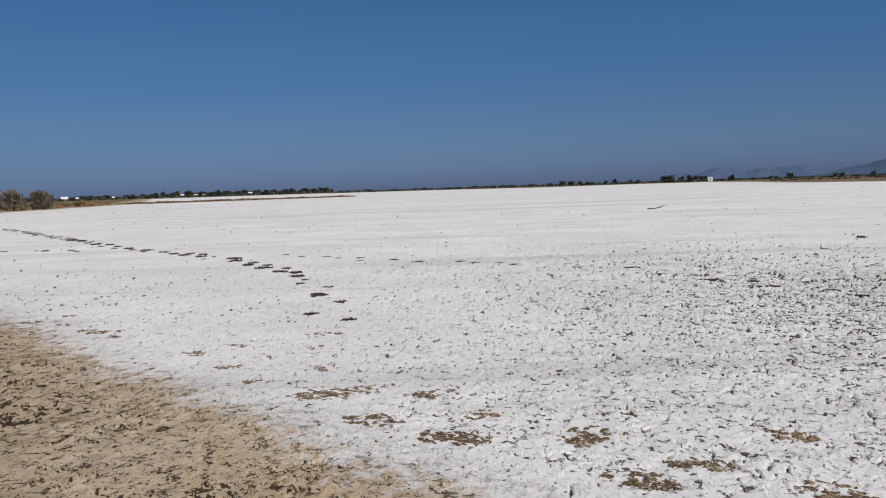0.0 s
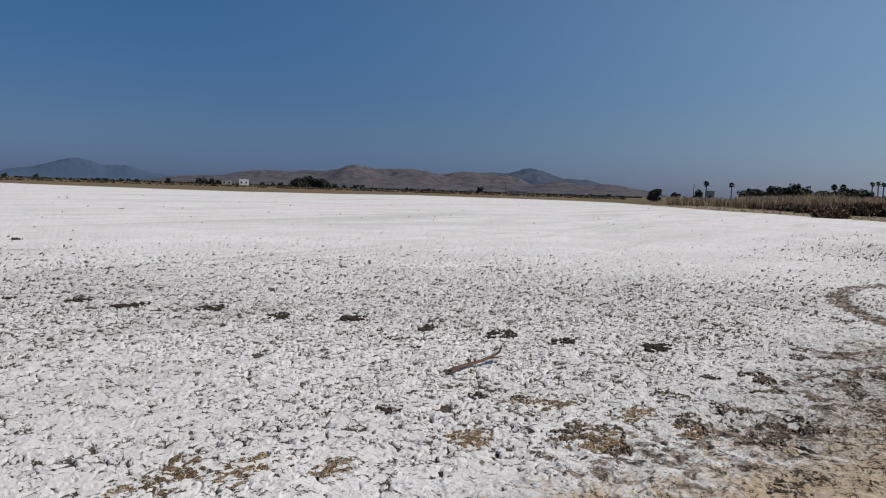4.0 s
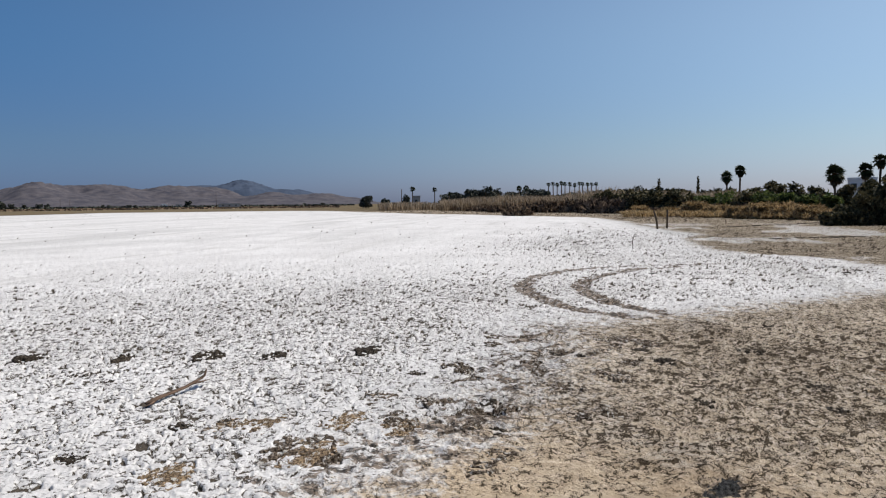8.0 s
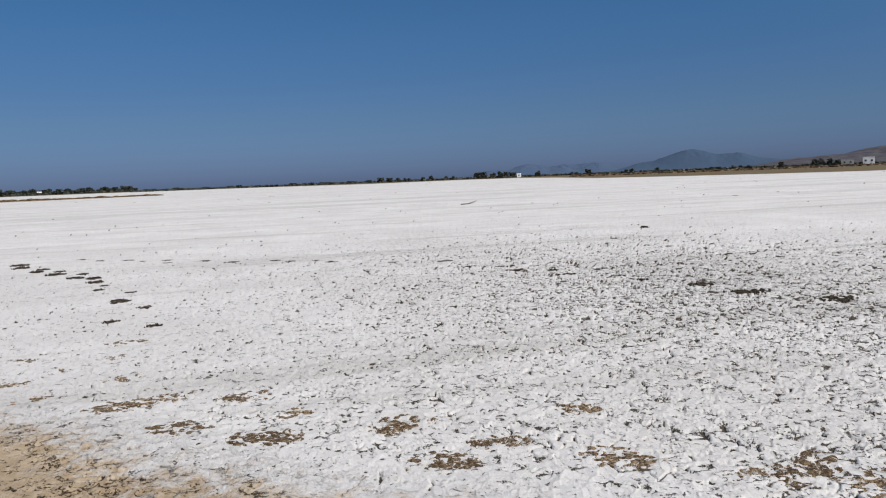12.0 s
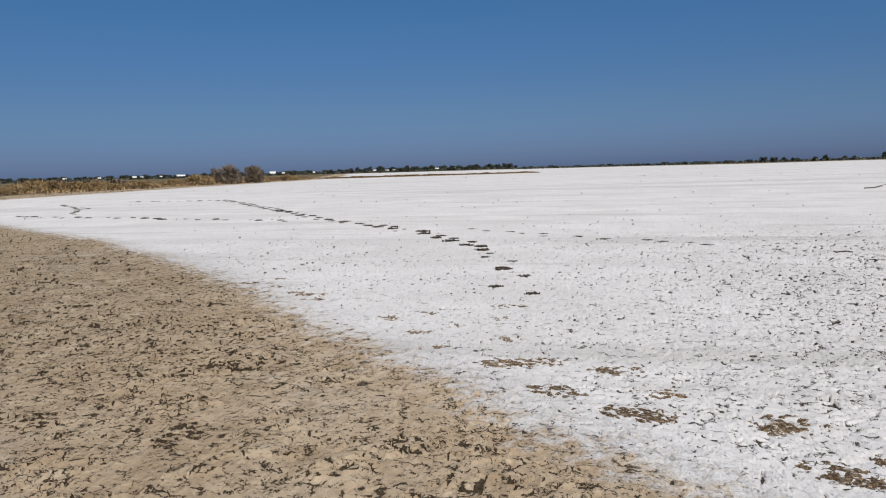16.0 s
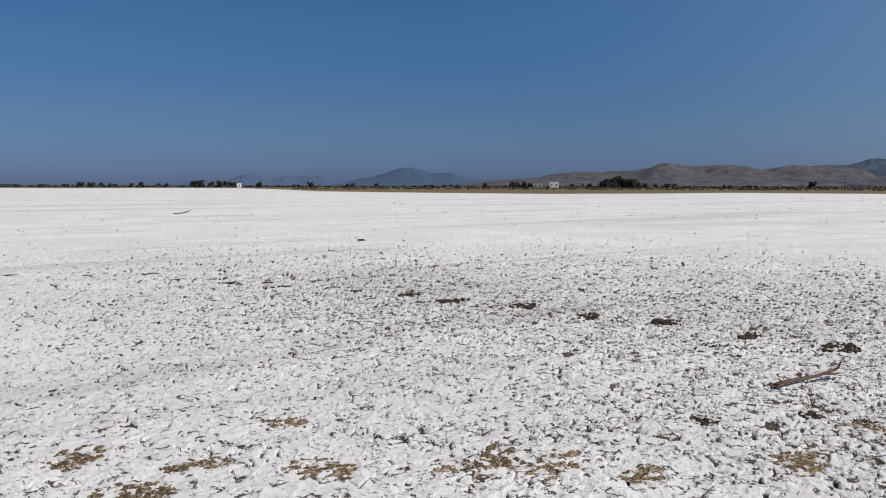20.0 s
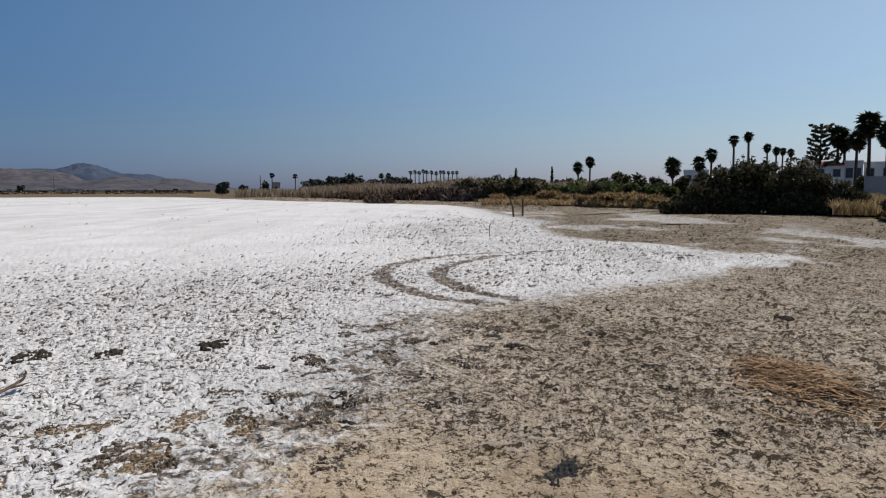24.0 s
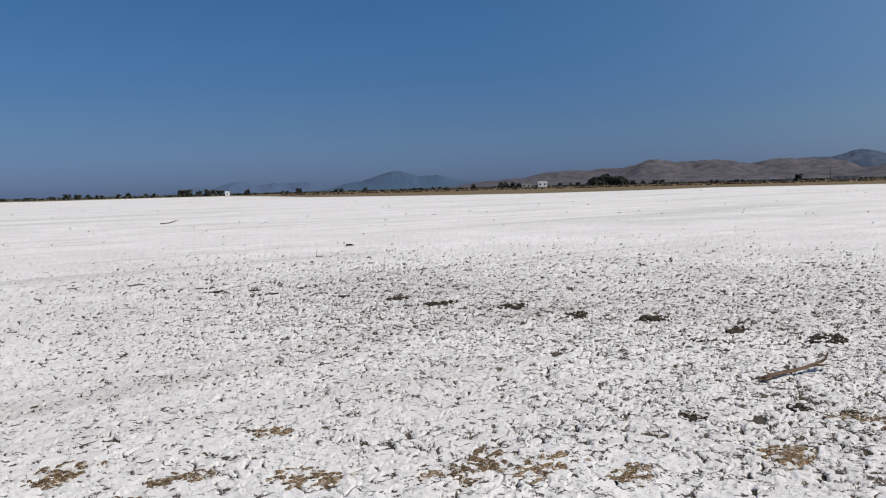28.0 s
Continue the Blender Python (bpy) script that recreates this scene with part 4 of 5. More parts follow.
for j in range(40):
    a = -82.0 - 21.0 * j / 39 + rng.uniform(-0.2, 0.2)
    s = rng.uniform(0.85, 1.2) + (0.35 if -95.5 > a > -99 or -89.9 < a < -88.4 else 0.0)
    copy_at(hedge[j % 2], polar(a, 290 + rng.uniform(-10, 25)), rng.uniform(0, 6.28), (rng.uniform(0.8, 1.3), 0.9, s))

cypress(polar(-98.5, 150), 5.8, 1.7, 470)
cypress(polar(-101.3, 150), 5.9, 0.8, 471)

# ---- houses ----
def house(at, az, w, d, h, wall, windows, label, group, roof="flat", shutters=False):
    """A plastered house facing the flat, with a parapet, recessed windows and a door."""
    ob = thing("house", at, label, "house", group, radians(az))
    bm = box((w, d, h), (0, 0, h / 2), 0.04)
    part("wall", bm, wall, ob)
    front = -d / 2
    if roof == "flat":
        for k, (sx, sy, px, py) in enumerate(((w + 0.16, 0.2, 0, front + 0.02), (w + 0.16, 0.2, 0, -front - 0.02), (0.2, d - 0.24, -w / 2 + 0.02, 0), (0.2, d - 0.24, w / 2 - 0.02, 0))):
            part("parapet", box((sx, sy, 0.5), (px, py, h + 0.23), 0.03), wall, ob)
        part("roof_slab", box((w - 0.4, d - 0.4, 0.12), (0, 0, h + 0.05)), GREYWASH, ob)
    else:
        bm = bmesh.new()
        rise, o = 0.9, 0.35
        vs = [bm.verts.new(p) for p in ((-w / 2 - o, front - o, h), (w / 2 + o, front - o, h), (w / 2 + o, -front + o, h), (-w / 2 - o, -front + o, h),
                                        (-w / 4, 0, h + rise), (w / 4, 0, h + rise))]
        for q in ((0, 1, 5, 4), (2, 3, 4, 5), (1, 2, 5), (3, 0, 4), (3, 2, 1, 0)):
            bm.faces.new([vs[i] for i in q])
        part("roof", bm, TILES, ob, "hipped terracotta tile roof")
    for wx, wz, ww, wh in windows:
        win = part("window", box((ww + 0.16, 0.10, wh + 0.16), (wx, front - 0.03, wz), 0.01), SHUTTER if shutters else GREYWASH, ob)
        part("pane", box((ww, 0.04, wh), (wx, front - 0.085, wz)), GLASS, win, "dark window pane")
        part("sill", box((ww + 0.3, 0.22, 0.07), (wx, front - 0.09, wz - wh / 2 - 0.12), 0.01), wall, win)
    return ob


V = "houses behind the palms"
house(polar(-120.6, 142), -120.6, 4.7, 7, 5.4, WHITEWASH, ((-1.2, 4.2, 1.0, 1.2), (1.2, 4.2, 1.0, 1.2)), "cream house with a low terracotta roof behind the bush", V, "tiled")
house(polar(-122.1, 143), -122.1, 2.7, 6, 5.8, WHITEWASH, ((-0.6, 4.2, 0.9, 1.5), (0.7, 4.2, 0.7, 1.5)), "white house with blue shutters among palms", V, "flat", True)
house(polar(-123.6, 145), -123.6, 4.4, 7, 5.6, WHITEWASH, ((-1.3, 4.3, 1.1, 1.3), (1.2, 4.3, 1.1, 1.3)), "white flat-roofed house among palms", V)
house(polar(-124.7, 146), -124.7, 2.4, 6, 8.3, WHITEWASH, ((0, 5.6, 1.2, 0.8),), "taller white house with a flat roof", V)
house(polar(-127.2, 118), -127.2, 7.6, 8, 6.6, WHITEWASH, ((-1.8, 5.0, 1.2, 1.1), (1.4, 5.0, 1.2, 1.1)), "large white house with a grey lower wall", V)
house(polar(-111.9, 155), -111.9, 4.6, 7, 4.9, WHITEWASH, ((-1.3, 3.7, 0.8, 1.1), (0.2, 3.7, 0.8, 1.1), (1.5, 3.7, 0.8, 1.1)), "white house with a row of dark windows", V)
house(polar(-113.9, 156), -113.9, 4.2, 7, 5.1, WHITEWASH, ((-1.0, 3.9, 0.9, 1.1), (1.0, 3.9, 0.9, 1.1)), "white house half hidden by trees", V)
house(polar(-119.3, 150), -119.3, 1.9, 5, 6.8, WHITEWASH, ((0, 5.6, 0.8, 0.8),), "white house gable beside the conifer", V)
house(polar(-79.9, 245), -79.9, 2.6, 4, 3.6, GREYWASH, ((0, 2.2, 0.7, 0.9),), "small pale hut beside a palm", V)
wall_ob = thing("garden_wall", polar(-124.3, 100), "grey rendered garden wall in front of the houses", "wall", rz=radians(-124.3))
part("wall_panel", box((5.4, 0.25, 2.9), (0, 0, 1.45), 0.03), GREYWASH, wall_ob)
part("coping", box((5.6, 0.36, 0.12), (0, 0, 2.97), 0.02), GREYWASH, wall_ob)
wall_b = thing("garden_wall", polar(-127.0, 98), "pale rendered wall below the large white house", "wall", rz=radians(-127.0))
part("wall_panel", box((5.6, 0.25, 4.0), (0, 0, 2.0), 0.03), GREYWASH, wall_b)
part("coping", box((5.8, 0.36, 0.12), (0, 0, 4.07), 0.02), WHITEWASH, wall_b)


def pole(at, h, label, arm=True):
    ob = thing("utility_pole", at, label, "utility pole", "utility poles")
    part("shaft", tube([(0, 0, -0.2), (0, 0, h * 0.5), (0, 0, h)], [0.16, 0.13, 0.1], 7), POSTWOOD, ob)
    if arm:
        part("crossarm", box((1.6, 0.12, 0.12), (0, 0, h - 0.4), 0.01), POSTWOOD, ob)


pole(polar(-78.75, 245), 6.3, "thin dark utility pole at the end of the bank", False)
pole(polar(-64.65, 590), 12.0, "tall utility pole beyond the marsh")
pole(polar(-54.2, 640), 7.5, "bare pole beyond the far shore", False)
pole(polar(-54.8, 640), 7.5, "bare pole beyond the far shore", False)

# ---- far shore: trees and farm buildings ----
FAR_LABEL = "small dark rounded tree on the far shore"
kinds = [tree(polar(a, 610), 6.0, 5.2, LEAF_HAZED, 420, 0.55, s, FAR_LABEL, "trees on the far shore", 0.04) for s, a in ((501, -9.3), (502, -13.27), (503, -25.5), (504, -39.1))]
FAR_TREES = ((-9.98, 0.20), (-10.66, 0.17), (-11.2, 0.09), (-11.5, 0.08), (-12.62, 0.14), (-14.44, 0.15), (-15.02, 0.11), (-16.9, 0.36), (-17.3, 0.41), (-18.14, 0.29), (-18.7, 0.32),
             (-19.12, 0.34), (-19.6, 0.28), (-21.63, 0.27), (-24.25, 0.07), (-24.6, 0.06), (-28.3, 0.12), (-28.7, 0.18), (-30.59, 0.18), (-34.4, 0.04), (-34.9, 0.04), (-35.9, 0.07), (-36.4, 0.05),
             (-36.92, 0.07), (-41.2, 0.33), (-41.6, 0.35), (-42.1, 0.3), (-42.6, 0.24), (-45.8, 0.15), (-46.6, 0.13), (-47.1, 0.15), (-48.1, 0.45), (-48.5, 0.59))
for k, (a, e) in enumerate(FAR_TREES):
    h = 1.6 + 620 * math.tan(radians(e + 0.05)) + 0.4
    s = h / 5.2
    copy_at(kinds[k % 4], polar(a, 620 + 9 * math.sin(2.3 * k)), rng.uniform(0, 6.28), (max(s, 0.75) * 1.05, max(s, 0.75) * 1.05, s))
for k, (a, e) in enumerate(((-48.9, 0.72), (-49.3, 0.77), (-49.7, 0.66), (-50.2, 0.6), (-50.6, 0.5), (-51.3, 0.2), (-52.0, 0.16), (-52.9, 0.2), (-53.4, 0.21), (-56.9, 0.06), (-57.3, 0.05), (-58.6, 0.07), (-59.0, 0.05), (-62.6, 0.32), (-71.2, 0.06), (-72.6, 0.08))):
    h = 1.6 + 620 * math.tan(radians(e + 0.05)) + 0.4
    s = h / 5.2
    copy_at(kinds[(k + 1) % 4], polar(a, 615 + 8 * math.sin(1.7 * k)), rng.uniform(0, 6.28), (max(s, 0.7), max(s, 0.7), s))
FARM = "farm buildings on the far shore"
house(polar(-44.45, 600), -44.45, 7.4, 8, 4.6, WHITEWASH, ((-2.0, 2.6, 1.2, 1.2), (1.8, 2.6, 1.2, 1.2)), "white cube-shaped farmhouse on the far shore", FARM)
house(polar(-43.2, 604), -43.2, 8.0, 7, 3.6, GREYWASH, ((-2.0, 2.0, 1.2, 1.0), (1.8, 2.0, 1.2, 1.0)), "pale stone shed beside the white farmhouse", FARM)
house(polar(-20.15, 604), -20.15, 3.4, 5, 3.0, WHITEWASH, ((0, 1.7, 0.9, 0.9),), "tiny white house at the end of a tree row", FARM)
house(polar(-61.0, 640), -61.0, 4.6, 5, 2.7, WHITEWASH, ((0, 1.6, 1.0, 0.9),), "small white hut under the hills", FARM)
house(polar(-62.0, 645), -62.0, 5.0, 5, 2.3, GREYWASH, ((0, 1.4, 1.0, 0.8),), "low grey shed under the hills", FARM)
house(polar(-65.6, 600), -65.6, 17, 6, 2.4, GREYWASH, ((-5, 1.5, 1.2, 0.8), (0, 1.5, 1.2, 0.8), (5, 1.5, 1.2, 0.8)), "long low shed beside a tall pole", FARM)

# ---- left shore: grassy bank, bare shrubs, town beyond ----
BANK = "dry golden-brown grass tussock along the grassy bank"
tus = []
for s in (601, 602, 603):
    ob = thing("grass_tussock", polar(40, 120 + s - 601, 0.1), BANK, "grass", "tussocks of the grassy bank")
    part("tuft", leaf_cloud("tuft", lumpy(4.2, 1.05, 8, s), 4200, 0.065, BANK_GRASS, s, 0.5, 4.5), BANK_GRASS, ob)
    part("dead_base", leaf_cloud("dead_base", [(0, 0, 0.26, 2.1, 2.0, 0.42)], 2000, 0.08, DEAD, s + 9, 0.1, 1.6), DEAD, ob)
    tus.append(ob)
LEFT_BANK = [(-92, 60), (-72, 67), (-76, 99), (-81, 142), (-88, 192)]
k = 0
for (x0, y0), (x1, y1) in zip(LEFT_BANK, LEFT_BANK[1:]):
    m = int(math.hypot(x1 - x0, y1 - y0) / 2.6)
    for j in range(m):
        f = j / m
        out = rng.uniform(-0.5, 5.0)
        s = rng.uniform(0.7, 1.7)
        copy_at(tus[k % 3], (x0 + (x1 - x0) * f - out, y0 + (y1 - y0) * f + rng.uniform(-1, 1), 0.0), rng.uniform(0, 6.28), (s, s, s * rng.uniform(0.5, 1.15)))
        k += 1
for j in range(34):
    f = j / 33
    s = rng.uniform(0.45, 0.7)
    copy_at(tus[k % 3], (-82 + 56 * f, 189 + 18 * f + rng.uniform(-0.5, 2.5), 0.0), rng.uniform(0, 6.28), (s * 1.4, s, s * (0.9 - 0.25 * f)))
    k += 1
bank_spots = band(24, 62, 100, 240, 12000, 12)
bank_spots = bank_spots[inside_distance(LAND, bank_spots[:, 0], bank_spots[:, 1]) > 4]
tagged(new("bank_meadow", blades("bank_meadow", bank_spots, 0.32, 0.2, BANK_GRASS, 12, 0.3)), "dry brown grass behind the grassy bank", "grass", kind="stuff")


def bare_shrub(at, w, h, seed):
    """A leafless shrub: limbs and a haze of fine twigs."""
    ob = thing("bare_shrub", at, "leafless grey-brown shrub on the grassy bank", "shrub", "bare shrubs on the grassy bank")
    g = random.Random(seed)
    for k in range(12):
        a, q = g.uniform(0, 6.28), g.uniform(0.15, 0.48)
        tip = Vector((math.cos(a) * w * q, math.sin(a) * w * q, h * g.uniform(0.6, 0.95)))
        part("limb", tube([(0, 0, -0.1), tip * 0.45 + Vector((0, 0, h * 0.05)), tip], [0.09, 0.06, 0.02], 5, 0.1, g), TWIG, ob)
    part("twig_mass", leaf_cloud("twig_mass", lumpy(w, h, 10, seed), 1500, 0.12, TWIG, seed, 0.6, 5.5), TWIG, ob)


bare_shrub(polar(31.0, 152, 0.2), 7.0, 3.9, 620)
bare_shrub(polar(28.9, 154, 0.2), 4.2, 3.8, 621)
tree(polar(46.9, 112, 0.2), 4.6, 4.1, LEAF_GREEN, 2600, 0.2, 622, "bushy green tree on the grassy bank", "trees of the grassy bank")
for k, (a, w, h) in enumerate(((42.2, 7.0, 1.9), (40.2, 6.0, 1.7), (38.6, 6.5, 1.6), (44.2, 6.0, 1.9))):
    shrub("scrub", polar(a, 190, 0.2), w, h, TWIG, 900, 0.3, 630 + k, "low grey-brown scrub behind the bank", "scrub behind the grassy bank")
TOWN = "white houses of the far town"
for a, w, h in ((37.3, 9, 4.6), (36.8, 6, 3.8), (34.12, 19, 5.2), (35.5, 7, 4.0), (27.5, 15, 6.2), (26.7, 7, 4.4), (19.71, 8, 4.8), (18.74, 9, 4.2), (18.2, 6, 4.0), (14.83, 10, 5.2), (24.4, 6, 4.0), (39.6, 7, 4.2), (41.8, 8, 4.4), (33.0, 6, 4.0)):
    house(polar(a, 1112 + w), a, w * 0.62, 9, h * 0.85 + (0.6 if a > 22 else 0), WHITEWASH, ((-w * 0.25, h * 0.5, 1.2, 1.1), (w * 0.25, h * 0.5, 1.2, 1.1)), "white flat-roofed house in the far town", TOWN)
town_trees = [tree(polar(a, 1180), 13, 9, LEAF_HAZED, 480, 1.0, s, "dark tree in the belt around the far town", "trees of the far town", 0.05) for s, a in ((640, 12.2), (641, 20.4), (642, 16.4))]
for j in range(210):
    a = 48.5 - 39.8 * j / 209 + rng.uniform(-0.25, 0.25)
    belt = 10.0 if a < 22 else 8.2
    hh = belt * rng.uniform(0.55, 1.05) * (1.0 if a < 16 or a > 22 else 1.1)
    copy_at(town_trees[j % 3], polar(a, 1145 + rng.uniform(0, 90)), rng.uniform(0, 6.28), (rng.uniform(0.8, 1.5), 0.9, hh / 9))
for j in range(26):
    a = 8.3 - 17 * j / 25 + rng.uniform(-0.3, 0.3)
    s = rng.uniform(0.16, 0.42)
    copy_at(town_trees[j % 3], polar(a, 900 + rng.uniform(-10, 60)), rng.uniform(0, 6.28), (rng.uniform(0.8, 1.5), 0.8, s))

tagged(new("town_hedge", blades("town_hedge", band(9, 50, 1040, 1100, 5200, 14), 2.6, 4.0, LEAF_HAZED, 14, 0.5)),
       "continuous dark hedges before the far town", "hedge", kind="stuff")

# ---- posts, sticks and debris on the flat ----
stakes = ((42.4, -6.45, 1.05, 0.14), (44.0, -7.2, 1.05, -0.02))
for x, y, h, lean in stakes:
    ob = thing("wooden_stake", (x, y, level(x, y)), "leaning dark weathered wooden stake in the salt", "stake", "pair of stakes")
    part("shaft", tube([(0, 0, -0.2), (lean * 0.1, lean * 0.5, h * 0.5), (lean * 0.2, lean * 1.6, h)], [0.06, 0.055, 0.05], 8, 0.1, rng), POSTWOOD, ob)
    part("rope", tube([(0.055, 0.0, h * 0.55), (0.0, -0.065, h * 0.52), (-0.055, 0.0, h * 0.55), (0.0, 0.06, h * 0.58)], [0.012] * 4, 5), POSTWOOD, ob)
reed_ob = thing("reed_stalk", (25.1, -3.1, level(25.1, -3.1)), "single thin dry stalk standing in the salt", "plant stalk")
part("stalk", tube([(0, 0, -0.05), (0, 0.02, 0.25), (0.02, -0.03, 0.45), (0.03, -0.16, 0.58)], [0.011, 0.010, 0.008, 0.005], 6), POSTWOOD, reed_ob)

branch = thing("driftwood_branch", (6.0, 2.85, level(6.0, 2.85) + 0.012), "weathered brown driftwood branch with forked tips on the salt", "branch", scale=(1.08, 1.08, 0.62))
g = random.Random(5)
# from the split butt to the forked tips
part("limb", tube([(-0.33, 0.085, 0.012), (-0.27, 0.06, 0.026), (-0.18, 0.05, 0.034), (-0.06, 0.02, 0.040), (0.06, -0.015, 0.055), (0.17, -0.035, 0.080), (0.27, -0.06, 0.105)],
                  [0.014, 0.026, 0.024, 0.021, 0.019, 0.017, 0.013], 9, 0.18, g), DRIFTWOOD, branch)
part("splinter", tube([(-0.25, 0.055, 0.016), (-0.33, 0.045, 0.010), (-0.385, 0.055, 0.006)], [0.014, 0.010, 0.003], 7, 0.15, g), DRIFTWOOD, branch)
part("upper_fork", tube([(0.25, -0.055, 0.10), (0.31, -0.065, 0.125), (0.325, -0.065, 0.165), (0.335, -0.07, 0.20), (0.325, -0.065, 0.225)], [0.014, 0.013, 0.011, 0.007, 0.003], 7, 0.14, g), DRIFTWOOD, branch)
part("lower_fork", tube([(0.13, -0.03, 0.07), (0.24, -0.07, 0.062), (0.36, -0.09, 0.050)], [0.014, 0.012, 0.004], 7, 0.12, g), DRIFTWOOD, branch)
part("spur", tube([(0.32, -0.065, 0.15), (0.345, -0.06, 0.125)], [0.009, 0.003], 6, 0.1, g), DRIFTWOOD, branch)
far_twig = thing("fallen_branch", (12.1, 41.2, level(12.1, 41.2)), "thin pale branch lying far out on the salt", "branch")
part("limb", tube([(-0.55, 0, 0.05), (-0.1, 0.02, 0.06), (0.45, 0.05, 0.22)], [0.03, 0.03, 0.012], 6, 0.1, g), POSTWOOD, far_twig)
part("fork", tube([(-0.1, 0.02, 0.06), (0.3, -0.1, 0.12)], [0.018, 0.006], 6, 0.1, g), POSTWOOD, far_twig)


def clod(name, w, d, h, mat, seed, label, category, group, rough=0.5):
    """A crumbled lump: a ragged, noisy mound with its edge in the ground."""
    n = 60
    x, y = np.meshgrid(np.linspace(-1, 1, n), np.linspace(-1, 1, n))
    x, y = x.ravel(), y.ravel()
    r = np.hypot(x, y)
    field = 0.26 - (r / 0.95) ** 2 + 5.6 * rough * fbm(x * 5.0 + 5, y * 3.8 + 5, seed, 6)
    z = np.clip(field, -0.6, 0.22) + 0.55 * fbm(x * 11, y * 11, seed + 8, 4) * (field > -0.3)
    z = np.where(r > 0.97, -0.5, z)
    i = (np.arange(n - 1)[:, None] * n + np.arange(n - 1)[None, :]).ravel()
    me = mesh_of(name, np.stack([x * w * 0.5, y * d * 0.5, z * h], 1), np.stack([i, i + 1, i + n + 1, i + n], 1), mat)
    ob = new(name, me)
    ob.location = (0, -60 - seed * 0.01, -0.02)
    return tagged(ob, label, category, group)


def strew(kinds, places, lift=0.0, size=(0.8, 1.25)):
    """Copies of the kinds at the places; the first ones move there themselves."""
    for j, (x, y) in enumerate(places):
        ob = kinds[j % len(kinds)]
        s = rng.uniform(*size)
        m = pose(x, y, level(x, y) + lift, 0, 0, rng.uniform(-25, 25) + (180 if rng.random() < 0.5 else 0))
        sc = (s * rng.uniform(0.85, 1.2), s * rng.uniform(0.85, 1.2), s)
        if j < len(kinds):
            ob.matrix_basis = m @ Matrix.Diagonal((*sc, 1))
        else:
            copy_thing(ob, m).scale = sc


def along(line, stride, side):
    """Alternate left and right steps along a line."""
    out, left = [], 0.0
    flip = 1
    for (x0, y0), (x1, y1) in zip(line, line[1:]):
        length = math.hypot(x1 - x0, y1 - y0)
        q = left
        while q < length:
            f = q / length
            nx, ny = -(y1 - y0) / length, (x1 - x0) / length
            o = side * flip + rng.uniform(-0.13, 0.13)
            out.append((x0 + (x1 - x0) * f + nx * o, y0 + (y1 - y0) * f + ny * o))
            flip = -flip
            q += stride * rng.uniform(0.55, 1.45)
        left = q - length
    return out


TRAIL_A = [(-26.3, 43.2), (-22.7, 39.0), (-18.3, 33.1), (-14.9, 29.1), (-11.9, 25.2), (-9.7, 22.4), (-7.4, 20.2), (-5.0, 17.4), (-3.3, 14.9), (-2.4, 12.7), (-1.8, 10.5), (-1.3, 8.6)]
TRAIL_LOW = [(-27.5, 27.4), (-24.0, 26.2), (-20.5, 25.6), (-17.5, 24.5), (-15.1, 23.8), (-12.6, 23.2), (-10.9, 22.4)]
TRAIL_TOP = [(-33.5, 43.2), (-27.2, 42.6), (-25.0, 41.8)]
TRAIL_LOOP = [(-36.2, 39.9), (-29.3, 33.8), (-25.5, 28.4)]
ROW_B = [(-4.2, 18.7), (-3.0, 17.8), (-1.3, 16.4), (0.1, 15.6), (2.3, 14.6), (3.5, 13.3), (4.7, 11.1), (5.6, 9.6)]
TRAIL_F = ((5.9, 8.7), (6.13, 7.9), (6.66, 7.03), (6.79, 5.98), (7.18, 5.19), (7.29, 4.16), (7.5, 3.3), (7.6, 2.6), (7.9, 1.7))
PRINT = "footprint of dark churned mud broken through the white salt"
prints = [clod("footprint", 0.36, 0.34, 0.12, MUD_DARK, 700 + s, PRINT, "footprint", "footprints across the salt", 0.85) for s in range(5)]
strew(prints, along(TRAIL_A, 0.62, 0.13) + along(TRAIL_LOW, 0.8, 0.1) + along(TRAIL_TOP, 0.8, 0.12) + along(TRAIL_LOOP, 0.9, 0.1), -0.004, (0.5, 1.15))
faint = [clod("footprint", 0.30, 0.24, 0.045, MUD_DARK, 710 + s, "small faint dark print in the salt", "footprint", "faint prints across the salt", 0.7) for s in range(3)]
strew(faint, along(ROW_B, 0.75, 0.12), -0.001, (0.7, 1.1))
heavy = [clod("mud_clod", 0.42, 0.30, 0.06, MUD_DARK, 720 + s, "heaped dark mud clod on the white salt", "mud clod", "dark clods in a line", 0.7) for s in range(4)]
strew(heavy, TRAIL_F, 0.0, (1.1, 1.5))
BROWN = ((0.91, 4.52), (1.40, 3.96), (2.01, 3.45), (2.45, 3.11), (2.81, 3.07), (3.09, 2.80), (3.40, 2.38), (4.24, 1.96), (2.09, 4.37), (-0.54, 4.95), (0.17, 5.0), (0.02, 4.55), (0.86, 4.47),
         (1.01, 3.79), (1.92, 3.58), (-0.71, 5.75), (-1.05, 5.63), (-0.16, 5.53), (4.28, 2.04), (4.74, 1.29), (5.42, 0.82), (5.48, 1.23), (5.34, 1.82), (5.27, 2.05))
browns = [clod("mud_print", 0.50, 0.32, 0.02, MUD_BROWN, 730 + s, "ragged patch of tan-brown mud showing through the salt", "mud patch", "brown mud patches in the crust", 0.9) for s in range(5)]
strew(browns, BROWN, 0.003, (0.7, 1.1))
LEFT_PRINTS = ((-2.08, 6.67), (-1.76, 6.08), (-1.80, 6.99), (-2.28, 7.63), (-3.96, 8.33), (-5.51, 9.56), (-5.25, 9.94), (-1.16, 6.55), (-1.39, 8.08), (-4.46, 8.81), (-4.1, 8.6), (-5.0, 9.3), (-2.6, 7.3), (-1.4, 7.4))
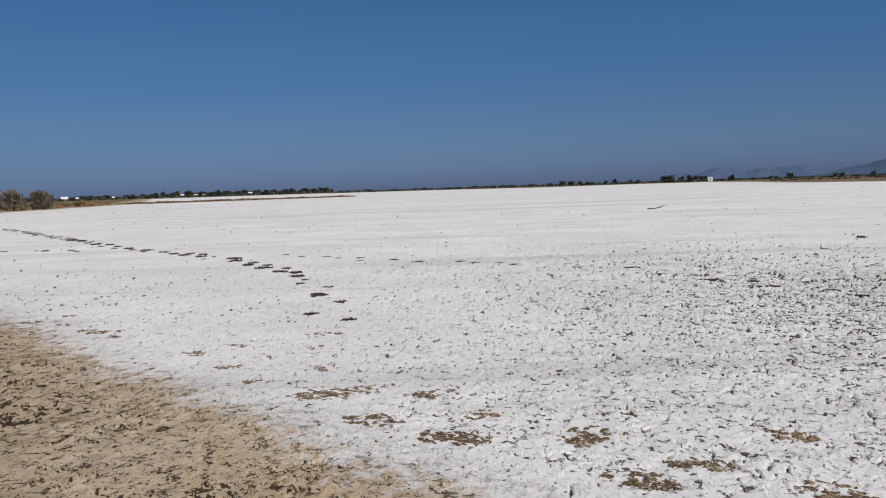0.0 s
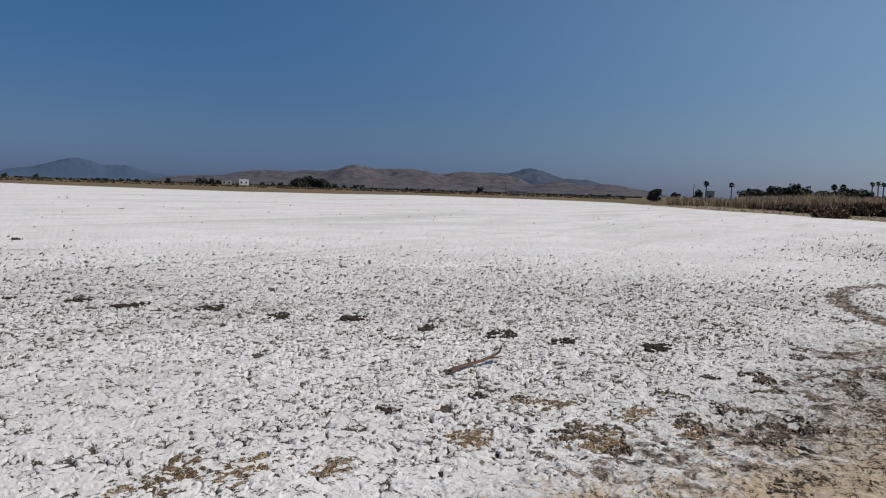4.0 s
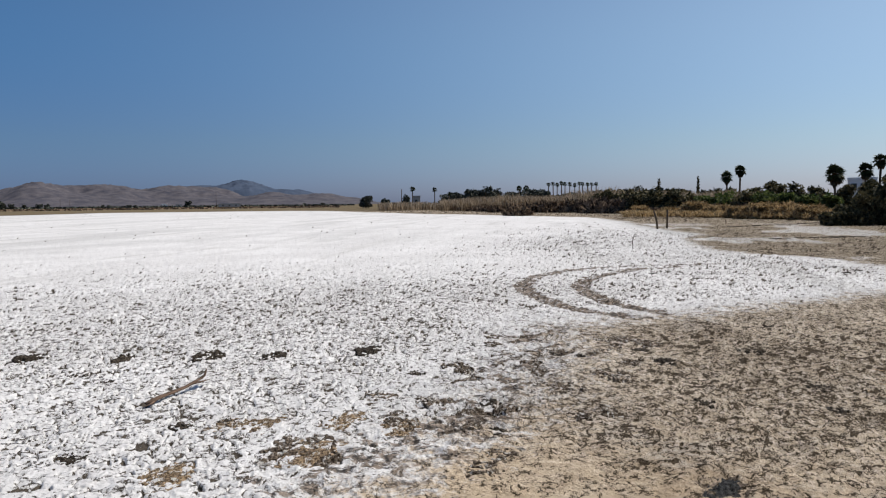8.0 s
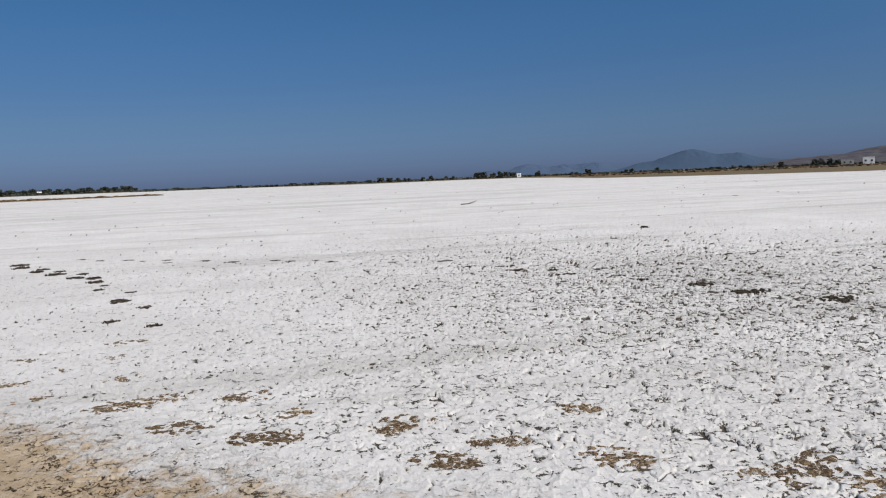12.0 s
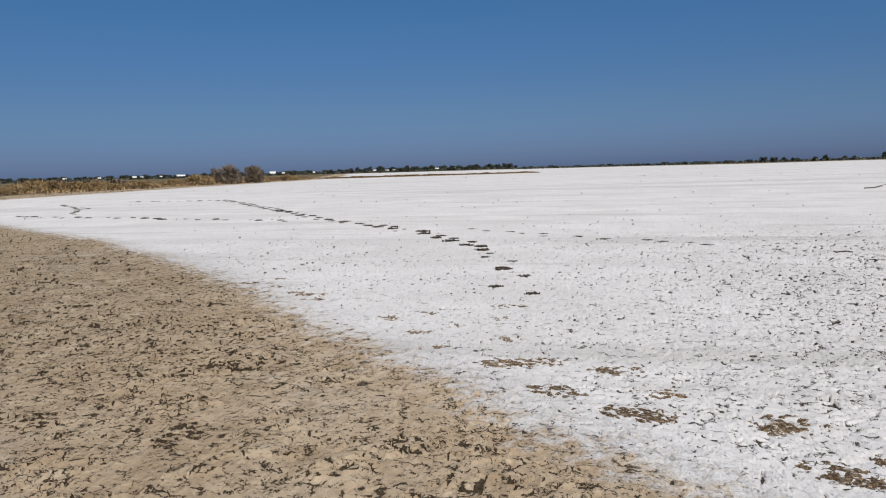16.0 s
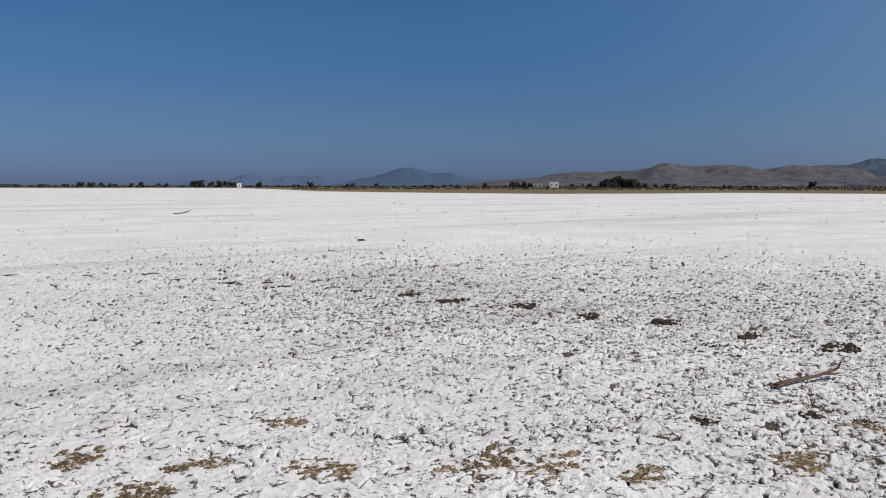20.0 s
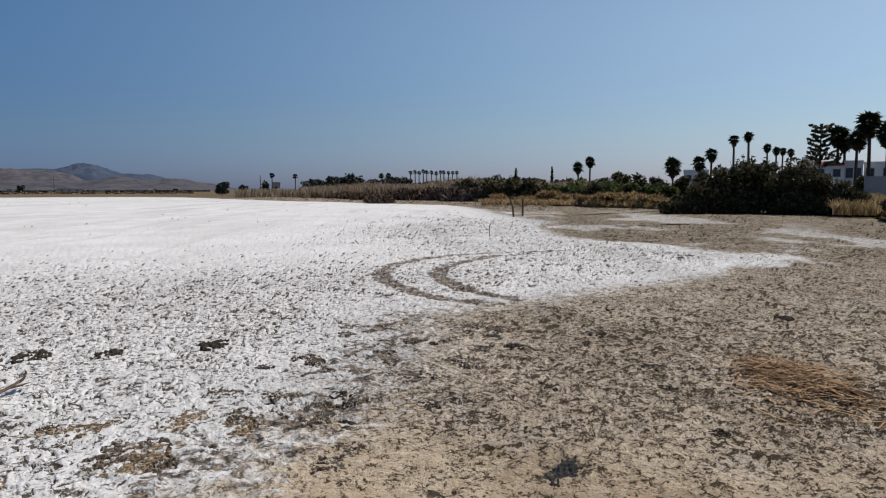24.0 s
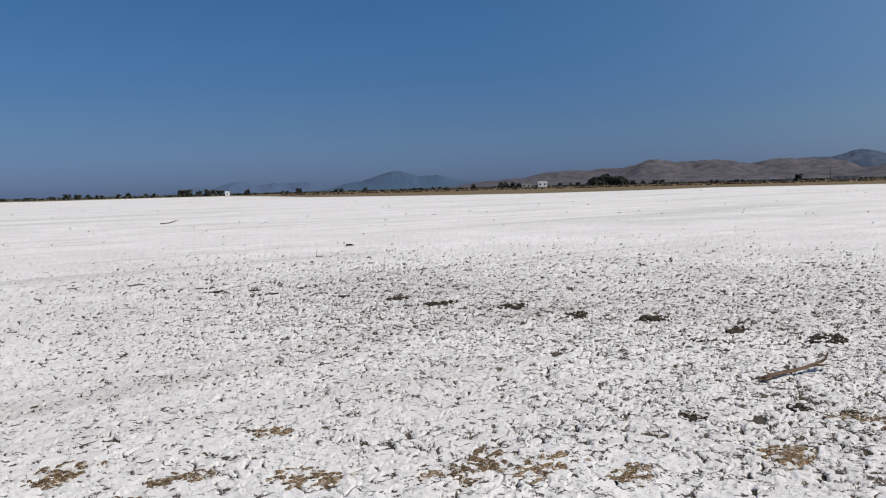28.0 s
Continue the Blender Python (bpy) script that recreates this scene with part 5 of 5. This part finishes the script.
strew([clod("mud_print", 0.40, 0.24, 0.02, MUD_BROWN, 740 + s, "shallow brown print near the edge of the mud", "mud patch", "prints beside the mud", 0.9) for s in range(3)], LEFT_PRINTS, 0.0, (0.8, 1.2))
CLODS = ((5.32, 0.11), (5.31, 0.31), (6.93, 0.98), (6.76, -0.37), (6.18, 0.19), (7.96, -0.56), (8.28, -1.25), (7.71, -1.41), (8.31, -2.43), (6.23, -1.47), (6.81, -2.54), (6.09, -2.42), (4.98, -2.38),
         (9.78, -3.04), (18.6, -6.96), (18.2, -6.8), (17.1, -6.7), (17.6, -7.1), (11.65, -5.4), (12.3, -5.41), (33.9, -11.2), (9.04, -4.63), (9.24, -5.04), (16.7, -2.55), (4.47, 2.75), (5.29, 2.1), (5.19, 2.39), (6.36, 3.74), (6.6, 4.18))
strew([clod("mud_clod", 0.34, 0.22, 0.035, MUD_DARK, 750 + s, "dark crumbling mud clod on the shore", "mud clod", "dark clods on the shore", 0.8) for s in range(4)], CLODS, -0.001, (0.7, 1.3))
edge_places = []
while len(edge_places) < 46:
    q = rng.uniform(0, 1)
    x = 4.4 + 4.8 * q
    edge_places.append((x, 0.55 - 1.15 * min(q * 1.4, 1.0) + rng.uniform(-0.75, 1.15)))
strew([clod("mud_clod", 0.42, 0.30, 0.045, MUD_SHORE, 755 + s, "ragged dark brown mud broken through thin salt", "mud clod", "mud broken through along the shore", 1.0) for s in range(4)], edge_places, -0.002, (0.55, 1.15))
strew([clod("mud_hole", 0.72, 0.26, 0.03, MUD_BLACK, 760, "black wet broken hole in the mud", "mud hole", "", 0.45)], ((4.40, -1.22),), 0.0, (1.0, 1.05))
lump_ob = clod("dark_lump", 0.2, 0.16, 0.11, MUD_DARK, 770, "small black lump standing out on the salt", "clod", "", 0.5)
strew([lump_ob], ((10.59, 18.4),), -0.01, (1.7, 1.75))
WRACK = [(43.5 + 0.55 * j, -9.2 - 0.62 * j) for j in range(16)] + [(31.5 + 0.2 * j, -9.5 - 0.55 * j) for j in range(8)]
strew([clod("wrack_clump", 0.6, 0.6, 0.12, MUD_DARK, 780 + s, "dark clump of dead weed washed up on the mud", "dead weed", "wrack line on the mud", 0.9) for s in range(3)], WRACK, -0.01, (0.6, 1.2))
BITS = [tuple(polar(a, d)[:2]) for a, d in ((-57.6, 118), (-58.2, 121), (-44.6, 92), (-43.2, 94), (-46.2, 96), (-40.2, 84), (-37.4, 88), (-41.0, 90), (-34.0, 86), (-50.6, 41), (-31.8, 52), (-36.2, 44))]
strew([clod("dark_speck", 0.5, 0.34, 0.14, MUD_DARK, 790 + s, "small dark lump far out on the salt", "clod", "dark specks on the far salt", 0.6) for s in range(2)], BITS, -0.02, (0.6, 1.0))

# rusty straw strewn on the mud
sr = np.random.default_rng(9)
n = 480
sx, sy = 6.25 + sr.normal(0, 0.46, n), -3.55 + sr.normal(0, 0.26, n)
sx = sx - 0.45 * (sy + 3.55)
sh = sr.uniform(0.004, 0.05, n) * np.exp(-((sx - 6.25) ** 2 / 0.5 + (sy + 3.55) ** 2 / 0.2))
w = sr.uniform(0, np.pi, n)
ln = sr.uniform(0.05, 0.20, n)
dx, dy, dz = np.cos(w) * ln, np.sin(w) * ln, sr.uniform(-0.02, 0.04, n)
base = relief(sx, sy)[0] + 0.008 + sh
px, py = -np.sin(w) * 0.007, np.cos(w) * 0.007
sv = np.stack([np.stack([sx - dx - px, sy - dy - py, base], 1), np.stack([sx - dx + px, sy - dy + py, base], 1), np.stack([sx + dx + px, sy + dy + py, base + np.abs(dz)], 1), np.stack([sx + dx - px, sy + dy - py, base + np.abs(dz)], 1)], 1).reshape(-1, 3)
tagged(new("straw_litter", mesh_of("straw_litter", sv, np.arange(4 * n).reshape(n, 4), STRAW)), "patch of rusty dry straw lying on the mud", "straw", kind="stuff")
